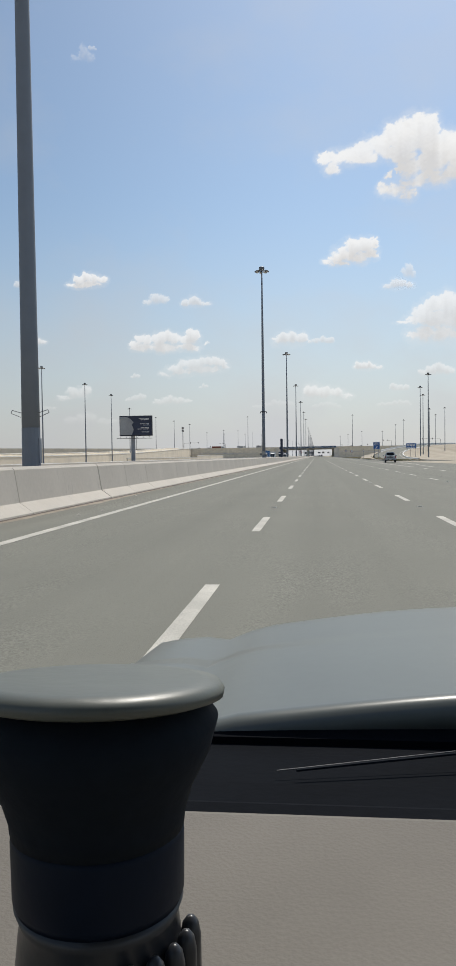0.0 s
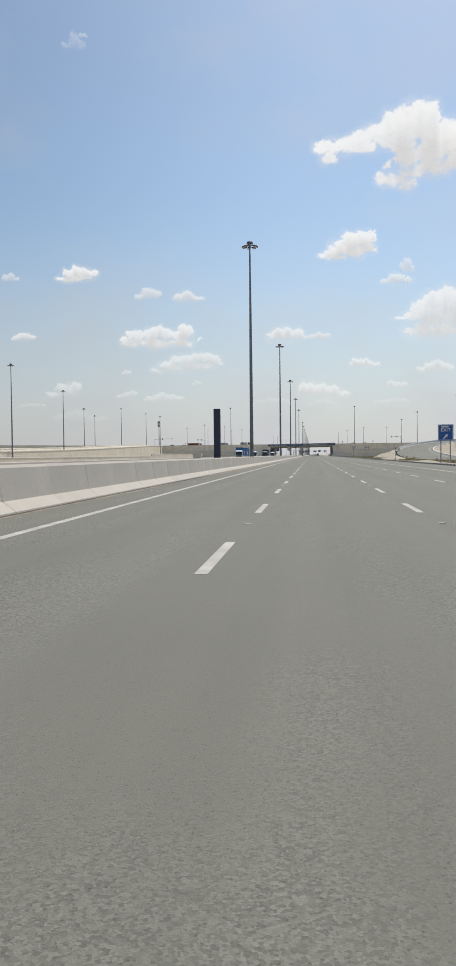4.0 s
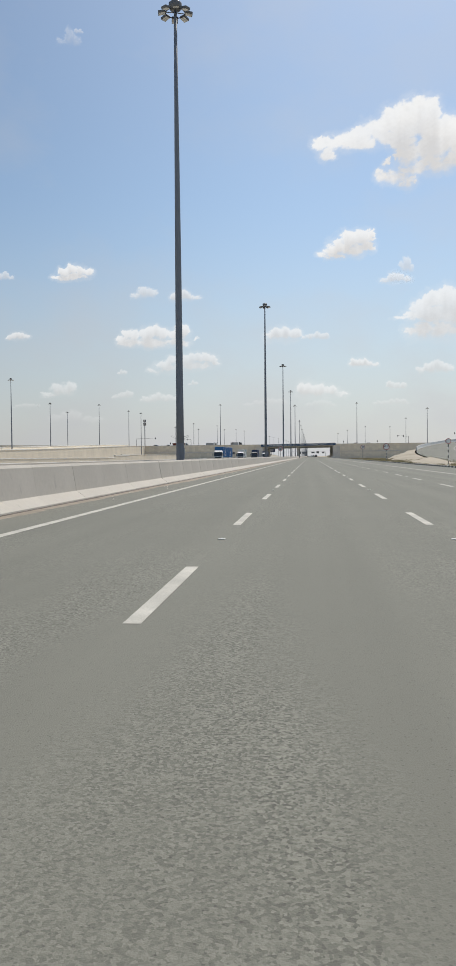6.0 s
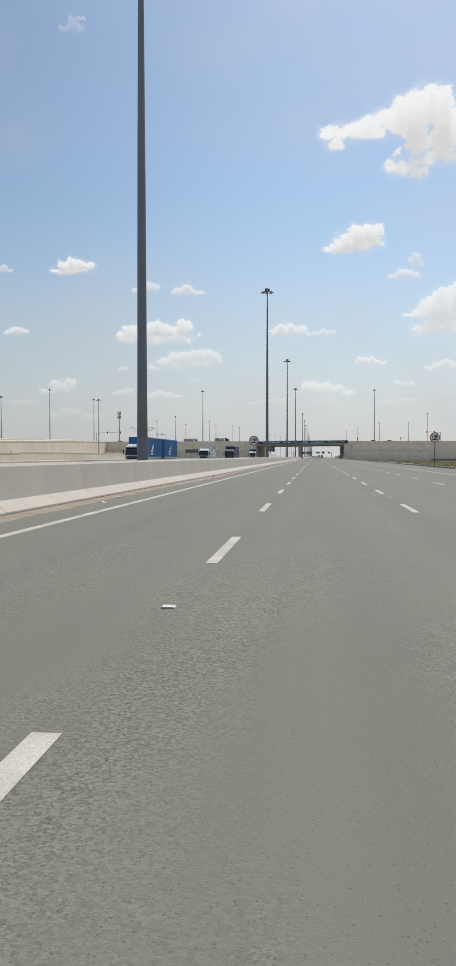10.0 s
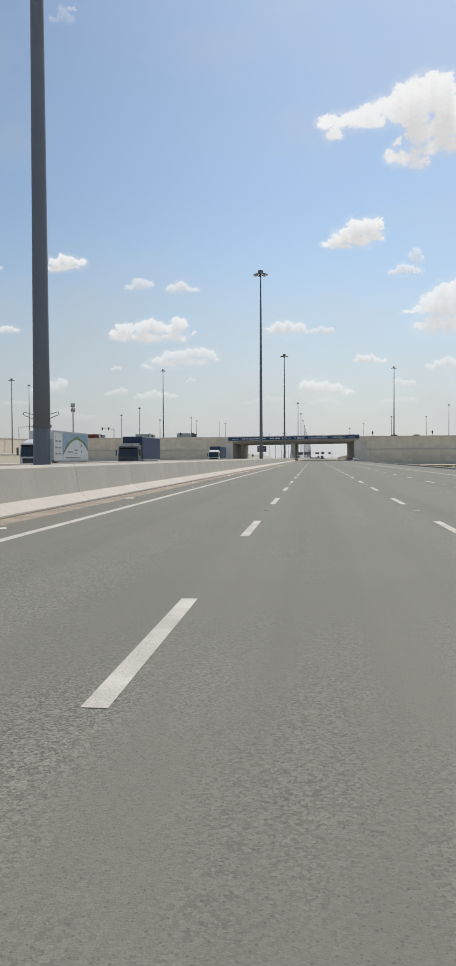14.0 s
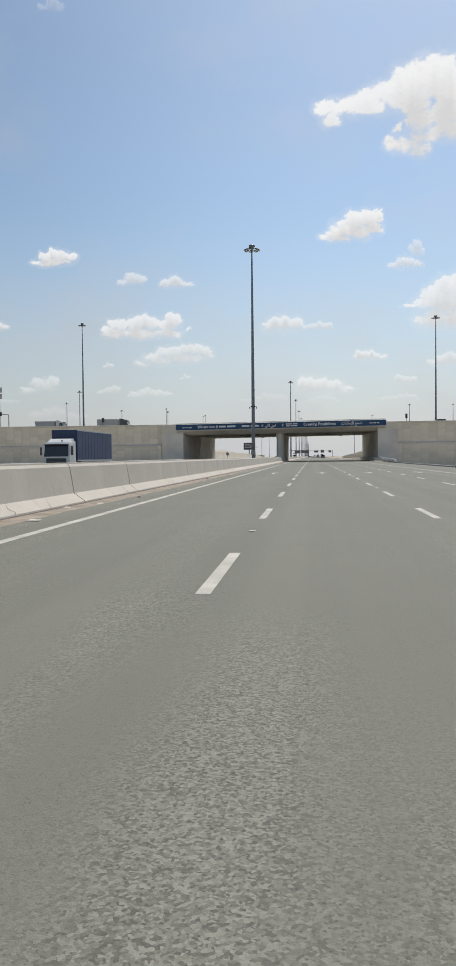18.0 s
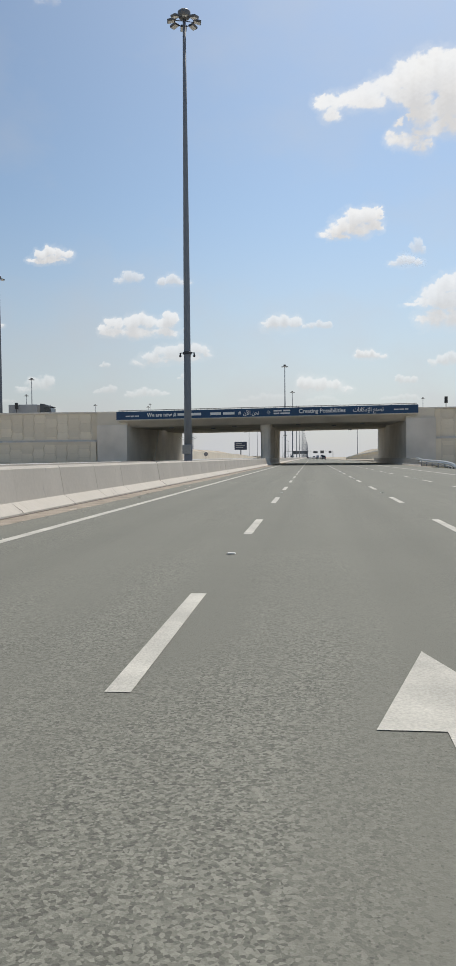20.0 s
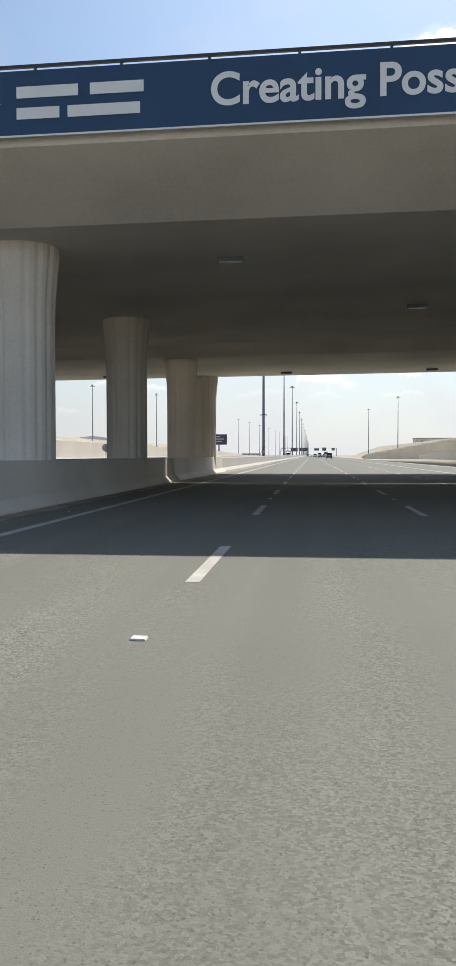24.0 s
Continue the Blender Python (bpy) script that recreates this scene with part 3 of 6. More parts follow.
tagged(part("rubble_bank", bm, SAND, smooth=True), "low stony sand bank beside the road", "bank", kind="structure")

# stepped low wall on the bank
for x0, y0, x1, y1, z in ((19.6, 884, 19.1, 868, 1.5), (19.1, 868, 17.4, 806, 1.95)):
    bm = B()
    sweep(bm, [Vector((x0, y0, -0.06)), Vector(((x0 + x1) / 2, (y0 + y1) / 2, -0.06)), Vector((x1, y1, -0.06))], [(-0.3, 0), (-0.3, z - 0.1), (-0.34, z), (0.34, z), (0.3, z - 0.1), (0.3, 0)])
    tagged(part("bank_wall", bm, WALLC), "low stepped beige concrete wall on the stony bank", "wall", kind="structure")

# left loop ramp: sunlit parapet wall descending towards the near end, plus low walls
LOOP = smooth_path([(-112, 752.9, 8.9), (-108, 690, 8.1), (-103, 600, 6.5), (-98, 500, 4.6), (-93, 400, 3.2), (-91, 300, 2.3), (-95, 200, 1.6), (-110, 100, 1.0), (-150, 0, 0.6)])
bm = B()
loops = []
for p in LOOP:
    loops.append([(p.x, p.y, -0.06), (p.x, p.y, p.z + 0.1), (p.x - 0.4, p.y, p.z + 0.1), (p.x - 0.6, p.y, p.z - 0.75), (p.x - 11, p.y, p.z - 0.75), (p.x - 11.4, p.y, p.z + 0.95), (p.x - 11.8, p.y, p.z + 0.95), (p.x - 12, p.y, -0.06)])
rings(bm, loops)
for off, up in ((-0.2, 0.10), (-11.6, 0.95)):
    cop = B()
    sweep(cop, [Vector((p.x + off, p.y, p.z + up)) for p in LOOP], [(-0.32, 0.0), (-0.30, 0.24), (0.30, 0.24), (0.32, 0.0)])
    tagged(part("ramp_coping", cop, CONCW), "sunlit pale coping along the loop ramp", "coping", kind="structure")
tagged(part("loop_ramp", bm, WALLC), "long beige concrete loop ramp with low parapets", "ramp", kind="structure")
for y0, y1, x, z in ((300, 470, -64, 1.2), (478, 500, -66, 2.0), (505, 640, -70, 2.3)):
    bm = B()
    box(bm, x - 0.4, x, y0, y1, -0.06, z, 0.05)
    tagged(part("low_wall", bm, WALLC), "low beige concrete wall beside the opposite carriageway", "wall", kind="structure")
    bm = B()
    box(bm, x - 0.5, x + 0.08, y0 - 0.1, y1 + 0.1, z + 0.003, z + 0.2, 0.03)
    tagged(part("low_wall_coping", bm, CONCW), "pale coping on the low wall", "coping", kind="structure")
bm = B()
prism(bm, [(-29.4, 0), (-29.6, 0.3), (-29.75, 0.85), (-30.0, 0.85), (-30.1, 0.3), (-30.3, 0)], "y", -120, 742)
tagged(part("barrier_outer", bm, CONCW), "pale concrete barrier along the far edge of the opposite carriageway", "barrier", kind="structure")

# ================= signs and street furniture =================
BLUE = mat("sign_blue", (0.02, 0.11, 0.36), 0.5, var=0.06, big=1, fine=20, bump=0)
RED = mat("sign_red", (0.35, 0.03, 0.03), 0.5, var=0.06, big=1, fine=20, bump=0)
NAVYB = mat("billboard_navy", (0.022, 0.030, 0.060), 0.5, var=0.12, big=0.5, fine=6, bump=0.02)
GREYS = mat("billboard_grey", (0.30, 0.31, 0.32), 0.5, var=0.12, big=0.5, fine=6, bump=0.02)
POSTG = mat("post_grey", (0.30, 0.30, 0.30), 0.6, 0.2, var=0.1, big=1, fine=15, bump=0.05)


def lettering(text, size, m, parent, material=WHITE, name="lettering", width=None, align="CENTER", bold=0.0):
    cu = bpy.data.curves.new("lettering", "FONT")
    cu.body, cu.size, cu.align_x, cu.align_y, cu.extrude, cu.offset = text, size, align, "CENTER", 0.004, bold
    tmp = new("tmp", cu)
    me = bpy.data.meshes.new_from_object(tmp.evaluated_get(bpy.context.evaluated_depsgraph_get()))
    bpy.data.objects.remove(tmp)
    if width and me.vertices:
        xs_ = [v.co.x for v in me.vertices]
        k = width / max(0.01, max(xs_) - min(xs_))
        me.transform(Matrix.Diagonal((k, 1, 1, 1)))
    bm = B()
    bm.from_mesh(me)
    spans, seen = [], set()
    for f in bm.faces:
        if f in seen:
            continue
        stack, isle = [f], []
        seen.add(f)
        while stack:
            g = stack.pop()
            isle.append(g)
            for e in g.edges:
                for h in e.link_faces:
                    if h not in seen:
                        seen.add(h)
                        stack.append(h)
        xs_ = [v.co.x for g in isle for v in g.verts]
        spans.append([min(xs_), max(xs_), isle])
    glyphs = []
    for lo, hi, isle in sorted(spans, key=lambda q: q[0]):
        last = glyphs[-1] if glyphs else None
        if last and min(hi, last[1]) - max(lo, last[0]) > 0.5 * min(hi - lo, last[1] - last[0]):
            last[1], last[2] = max(hi, last[1]), last[2] + isle
        else:
            glyphs.append([lo, hi, list(isle)])
    for lo, hi, isle in glyphs:
        one, at_ = B(), {}
        for g in isle:
            for v in g.verts:
                if v not in at_:
                    at_[v] = one.verts.new(v.co)
            one.faces.new([at_[v] for v in g.verts])
        ob = part("letter", one, material, parent)
        ob.matrix_basis = m
    bm.free()
    bpy.data.meshes.remove(me)


def bars(x0, x1, y, z0, z1, parent, words=3, material=WHITE, seed=1):
    """Plain bars where lettering is not spelled out."""
    rnd = random.Random(seed)
    cuts = [rnd.uniform(0.7, 1.5) for _ in range(words)]
    tot = sum(cuts)
    x = x0
    for c in cuts:
        w = (x1 - x0) * c / tot
        part("text_bar", box(B(), x, x + w * 0.84, y - 0.008, y, z0, z1), material, parent)
        x += w


# banner lettering
FACE = 751.238
lettering("We are now #", 0.9, pose(-24.9, FACE, 8.79, 90), banner, width=4.97, bold=0.020)
bars(-22.2, -17.85, FACE, 8.56, 8.98, banner, 2, seed=3)
lettering("\uFEE5\uFEF5\uFE8D \uFEE6\uFEA4\uFEE7", 0.95, pose(-9.9, FACE, 8.74, 90), banner, width=2.6, bold=0.016)
bars(-16.7, -12.3, FACE, 8.56, 8.98, banner, 2, seed=5)
lettering("#", 0.8, pose(-11.8, FACE, 8.78, 90), banner, bold=0.01)
b = B()
for a in range(8):
    t = a * math.pi / 4
    r0, r1 = 0.14, (0.44 if a % 2 == 0 else 0.34)
    q = [(-6.98 + r * math.cos(t + o), 8.78 + r * math.sin(t + o)) for r, o in ((r0, -0.3), (r1, 0), (r0, 0.3), (0.1, 0))]
    prism(b, q, "y", FACE - 0.008, FACE)
part("star_mark", b, WHITE, banner)
bars(-6.2, -3.25, FACE, 8.88, 9.12, banner, 2, seed=7)
bars(-6.2, -3.25, FACE, 8.44, 8.68, banner, 2, seed=8)
lettering("Creating Possibilities", 0.93, pose(1.73, FACE, 8.80, 90), banner, width=7.58, bold=0.020)
lettering("\uFE95\uFE8E\uFEE7\uFE8E\uFEDC\uFEE3\uFEF9\uFE8D \uFECA\uFEE8\uFEBC\uFEE7", 0.95, pose(9.2, FACE, 8.82, 90), banner, width=4.9, bold=0.016)
bars(13.3, 15.7, FACE, 8.66, 8.84, banner, 3, seed=9)
bars(-31.0, -28.6, FACE, 8.60, 8.78, banner, 3, seed=10)
part("banner_rim", box(B(), -32.6, 17.2, 751.22, 751.25, 8.07, 8.11), WHITE, banner)
# the whole deck climbs gently to the right
for ob in bridge.children_recursive:
    if ob.name.startswith("column"):
        continue
    m = ob.matrix_basis
    for v in ob.data.vertices:
        p = m @ v.co
        if p.z > 5:
            p.z += 0.0116 * (p.x + 2)
            v.co = m.inverted() @ p

# billboard beyond the opposite carriageway
bb = thing("billboard", "dark navy billboard with a pale picture on a thick grey post", "billboard")
part("post", lathe(B(), [(0.62, -0.05), (0.62, 0.1), (0.5, 0.12), (0.5, 6.4), (0.5, 6.6)], 20, (-43.0, 216.5)), POSTG, bb, smooth=True)
panel = part("panel", box(B(), -46.0, -38.4, 215.6, 215.95, 6.6, 11.15, 0.03), NAVYB, bb)
part("frame", box(B(), -46.1, -38.3, 215.95, 216.5, 6.5, 11.25, 0.03), BLACK, bb)
b = B()
prism(b, [(-45.9, 6.75), (-43.1, 6.75), (-42.6, 8.0), (-43.1, 9.2), (-42.6, 9.7), (-43.4, 10.5), (-44.3, 10.95), (-45.9, 11.0)], "y", 215.585, 215.598)
part("picture_patch", b, GREYS, panel, "pale grey picture area")
for i, (z, w) in enumerate(((10.45, 2.6), (10.2, 2.2), (9.25, 2.3), (8.95, 1.5), (8.35, 2.1), (8.05, 2.9), (7.35, 2.0))):
    bars(-38.8 - w, -38.8, 215.595, z, z + 0.10, panel, 2, seed=20 + i)
b = B()
for x in np.linspace(-45.6, -38.8, 6):
    rod(b, (x, 215.6, 6.55), (x, 214.4, 5.9), 0.035, seg=6)
rod(b, (-46.4, 214.4, 5.9), (-38.0, 214.4, 5.9), 0.05, seg=6)
part("light_rail", b, DARK, bb)

# long road sign beside the opposite carriageway, seen from behind
GREYB = mat("sign_back", (0.135, 0.135, 0.13), 0.6, 0.1, var=0.08, big=0.8, fine=12, bump=0.03)
POSTP = mat("post_pale", (0.42, 0.40, 0.36), 0.6, 0.2, var=0.1, big=1, fine=12, bump=0.05)
lb = thing("road_sign", "long grey road sign on four posts seen from behind", "road sign")
for i in range(3):
    sp = part("panel", box(B(), -35.85 + i * 1.49, -34.41 + i * 1.49, 547.0, 547.05, 2.27, 3.25, 0.01), GREYB, lb)
    for z in (2.5, 3.0):
        part("stiffener", box(B(), -35.80 + i * 1.49, -34.46 + i * 1.49, 546.96, 547.0, z - 0.03, z + 0.03), GREYB, sp)
for i in range(4):
    part("post", box(B(), -35.93 + i * 1.49, -35.79 + i * 1.49, 547.06, 547.16, -0.06, 3.22, 0.01), POSTP, lb)
# tall dark sign seen edge on in the median
pyl = thing("totem_sign", "tall dark slab sign standing in the median strip", "sign")
part("slab", box(B(), -8.26, -7.74, 214.4, 214.9, 0.55, 5.30, 0.03), NAVYB, pyl)
part("edge_frame", box(B(), -8.29, -8.26, 214.42, 214.88, 0.55, 5.28), BLACK, pyl)
part("plinth", box(B(), -8.6, -7.735, 214.1, 215.2, 0.4, 0.75, 0.02), CONCRETE, pyl)
cab = thing("electrical_cabinet", "beige electrical cabinet standing in the median", "cabinet")
CREAM = mat("cabinet_cream", (0.68, 0.62, 0.50), 0.6, var=0.06, big=1, fine=15, bump=0.05)
part("body", box(B(), -8.80, -8.24, 205.6, 206.4, 0.5, 1.36, 0.01), CREAM, cab)
part("roof", box(B(), -8.84, -8.20, 205.56, 206.44, 1.36, 1.44, 0.015), CREAM, cab)
part("door", box(B(), -8.75, -8.29, 205.57, 205.6, 0.6, 1.3), CREAM, cab)
copy_thing(cab, pose(0.35, 537.3, 0))


def round_sign(x, y, z, r, post_x=None, lines=("140",), car=True, banded=False, label=""):
    ob = thing("round_sign", label, "traffic sign", "round traffic signs")
    def disc(b, rr, y0, y1):
        return rings(b, [[(x + rr * math.cos(a * math.pi / 20), yy, z + rr * math.sin(a * math.pi / 20)) for a in range(40)] for yy in (y0, y1)])
    part("red_rim", disc(B(), r, y, y + 0.03), RED, ob)
    face = part("face", disc(B(), r * 0.84, y - 0.006, y), WHITE, ob)
    if lines:
        lettering(lines[0], r * 0.85, pose(x, y - 0.01, z + r * 0.2, 90), face, BLACK, bold=r * 0.02)
    if car:
        b = B()
        prism(b, [(x - r * .55, z - r * .46), (x - r * .52, z - r * .33), (x - r * .28, z - r * .30), (x - r * .12, z - r * .17), (x + r * .18, z - r * .17), (x + r * .34, z - r * .29), (x + r * .54, z - r * .34), (x + r * .55, z - r * .46)], "y", y - 0.012, y - 0.007)
        part("car_symbol", b, BLACK, face)
    zb = 0.4 if x < 0 else 0.0
    if banded:
        k = 8
        for i in range(k):
            z0, z1 = zb + (z - r - zb) * i / k, zb + (z - r - zb) * (i + 1) / k
            part("post_band", rod(B(), (x, y + 0.06, z0), (x, y + 0.06, z1), 0.045, seg=8), BLACK if i % 2 else WHITE, ob)
        part("post", rod(B(), (x, y + 0.06, z - r), (x, y + 0.06, z + r * 0.6), 0.04, seg=8), POSTG, ob)
    else:
        part("post", rod(B(), (x, y + 0.06, zb), (x, y + 0.06, z + r * 0.6), 0.045, seg=8), DARK, ob)
    return ob


round_sign(-7.85, 428.0, 3.36, 0.63, label="round speed limit sign reading 140 with a car symbol")
round_sign(13.75, 352.0, 2.82, 0.58, lines=("55 m",), car=False, banded=True, label="round white sign with red rim on a banded post")
round_sign(15.0, 294.0, 2.75, 0.30, lines=(), car=False, banded=True, label="small round white sign on a banded post at the kerb")
round_sign(13.75, 417.0, 3.46, 0.58, lines=("140",), car=True, label="round speed limit sign on a dark post at the kerb")


def sign_back(x, y, z, r):
    ob = thing("round_sign", "round grey back of a traffic sign on a thin post", "traffic sign", "round traffic signs")
    face = part("disc", rings(B(), [[(x + r * math.cos(a * math.pi / 16), yy, z + r * math.sin(a * math.pi / 16)) for a in range(32)] for yy in (y, y + 0.03)]), POSTG, ob)
    for dz in (-0.2, 0.2):
        part("bracket", box(B(), x - r * 0.8, x + r * 0.8, y - 0.03, y, z + dz - 0.025, z + dz + 0.025), POSTG, face)
    part("post", rod(B(), (x, y - 0.06, -0.06), (x, y - 0.06, z + r * 0.7), 0.045, seg=8), DARK, ob)
    return ob


sign_back(-30.9, 855.0, 2.4, 0.6)


def panel_sign(x0, x1, y, z0, z1, label, posts, top=None, material=BLUE):
    ob = thing("road_sign", label, "road sign", "road signs")
    face = part("panel", box(B(), x0, x1, y, y + 0.05, z0, z1, 0.01), material, ob)
    b = B()
    for a, c, e, f in ((x0 + .05, x1 - .05, z0 + .05, z0 + .1), (x0 + .05, x1 - .05, z1 - .1, z1 - .05), (x0 + .05, x0 + .1, z0 + .1, z1 - .1), (x1 - .1, x1 - .05, z0 + .1, z1 - .1)):
        box(b, a, c, y - 0.006, y, e, f)
    part("border", b, WHITE, face)
    for p in posts:
        part("post", rod(B(), (p, y + 0.1, -0.05), (p, y + 0.1, z1 - 0.1), 0.06, seg=8), POSTG, ob)
    return face


f1 = panel_sign(14.45, 16.2, 241, 2.75, 4.6, "blue exit sign with a white arrow on two posts", (14.8, 15.85))
lettering("EXIT", 0.5, pose(15.32, 240.985, 3.95, 90), f1, width=1.1, bold=0.01)
bars(14.85, 15.8, 240.99, 4.25, 4.42, f1, 1)
b = B()
prism(b, [(15.0, 2.98), (15.1, 2.88), (15.4, 3.2), (15.47, 3.1), (15.58, 3.5), (15.18, 3.4), (15.28, 3.32)], "y", 240.985, 240.995)
part("arrow", b, WHITE, f1)
f2 = panel_sign(32.4, 36.0, 330, 3.5, 5.4, "wide blue direction sign with white lettering beside the ramp", (33.9, 35.7))
for i, z in enumerate((4.85, 4.35, 3.8)):
    bars(32.7, 35.7, 329.99, z, z + 0.26, f2, 3, seed=40 + i)
YELL = mat("signal_housing", (0.03, 0.03, 0.03), 0.5, var=0.1, big=2, fine=20, bump=0)


def signal(x, y, z0, arm, h=6.0, label="traffic signal on a mast arm beside the upper road"):
    ob = thing("traffic_signal", label, "traffic signal", "traffic signals")
    part("pole", rod(B(), (x, y, z0), (x, y, z0 + h), 0.14, 0.09, 10), DARK, ob)
    part("arm", rod(B(), (x, y, z0 + h - 0.1), (x + arm, y, z0 + h + 0.35), 0.09, 0.05, 8), DARK, ob)
    for f in (1.0, 0.45):
        head = part("signal_head", box(B(), x + arm * f - 0.22, x + arm * f + 0.22, y - 0.2, y + 0.2, z0 + h - 0.45, z0 + h + 0.75, 0.04), YELL, ob)
        for k in range(3):
            part("lens", rod(B(), (x + arm * f, y - 0.22, z0 + h - 0.2 + k * 0.36), (x + arm * f, y - 0.2, z0 + h - 0.2 + k * 0.36), 0.12, seg=10), DARK, head)
    return ob


signal(-120, 763, 8.0, 13.5, 6.3)
signal(-83.5, 776, 8.0, -5, 5.6)
signal(66, 762, 8.0, -7)
signal(98, 690, 0.0, -14, 13.5, "traffic signal on a long mast arm over the exit ramp")
for x in (-52, 22.5, 45, -95):
    ob = thing("pedestrian_signal", "small dark signal head on a short post", "traffic signal", "traffic signals")
    part("post", rod(B(), (x, 757, 8.0), (x, 757, 10.6), 0.06, seg=8), DARK, ob)
    part("signal_head", box(B(), x - 0.25, x + 0.25, 756.8, 757.2, 10.2, 11.3, 0.04), YELL, ob)

# cell tower
ct = thing("cell_tower", "slim telecom tower with a cluster of antenna panels", "tower")
part("pole", lathe(B(), [(0.42, 7.85), (0.38, 20), (0.30, 35.6)], 14, (-149.6, 937.5)), POSTG, ct, smooth=True)
for a in range(9):
    t = a * 2 * math.pi / 9
    for z in (30.5, 33.5):
        cx, cy = -149.6 + 1.15 * math.cos(t), 937.5 + 1.15 * math.sin(t)
        bm = rod(B(), (-149.6, 937.5, z + 1), (cx, cy, z + 1), 0.06, seg=6)
        box(bm, cx - 0.15, cx + 0.15, cy - 0.15, cy + 0.15, z - 0.2, z + 2.2, 0.03)
        part("antenna", bm, POSTG, ct)

# ================= vehicles =================
GLASS = mat("vehicle_glass", (0.015, 0.018, 0.022), 0.08, 0.0, var=0.05, big=2, fine=10, bump=0, spec=0.8)
RUBBER = mat("tyre_rubber", (0.02, 0.02, 0.02), 0.9, var=0.2, big=3, fine=40, bump=0.2)
RIM = mat("wheel_rim", (0.35, 0.35, 0.36), 0.35, 0.8, var=0.1, big=3, fine=20, bump=0)
TAIL = mat("tail_lamp", (0.25, 0.01, 0.01), 0.3, var=0.05, big=3, fine=10, bump=0)
PLATE = WHITE


def paint(name, col, rough=0.35):
    return mat(name, col, rough, 0.15, var=0.05, big=0.8, fine=12, bump=0.02)


SILVER, WHITEP, DKGREY, NAVY, CBLUE, REDP, SKIRT = (paint("silver_paint", (0.36, 0.37, 0.37)), paint("white_paint", (0.66, 0.66, 0.64)), paint("dark_grey_paint", (0.09, 0.095, 0.10)),
    paint("navy_tarp", (0.035, 0.055, 0.115), 0.6), paint("container_blue", (0.03, 0.15, 0.36), 0.55), paint("red_brown_paint", (0.19, 0.05, 0.03), 0.6), paint("skirt_grey", (0.42, 0.42, 0.42), 0.6))


def wheel(parent, x, y, r, w):
    s = 1 if x > 0 else -1
    prof = [(r * 0.62, -w / 2), (r * 0.93, -w / 2), (r, -w * 0.32), (r, w * 0.32), (r * 0.93, w / 2), (r * 0.62, w / 2)]
    loops = [[(x + u, y + q * math.cos(a * math.pi / 10), r + q * math.sin(a * math.pi / 10)) for a in range(20)] for q, u in prof]
    wh_ = part("wheel", rings(B(), loops), RUBBER, parent)
    loops = [[(x + s * u, y + q * math.cos(a * math.pi / 8), r + q * math.sin(a * math.pi / 8)) for a in range(16)] for q, u in ((r * 0.62, w * 0.2), (r * 0.62, w * 0.46), (r * 0.5, w * 0.36), (r * 0.15, w * 0.42))]
    part("rim", rings(B(), loops), RIM, wh_)


TINT = mat("tinted_glass", (0.012, 0.013, 0.014), 0.35, var=0.05, big=1, fine=10, bump=0, spec=0.15)
PICKP = paint("pickup_silver", (0.44, 0.445, 0.44))


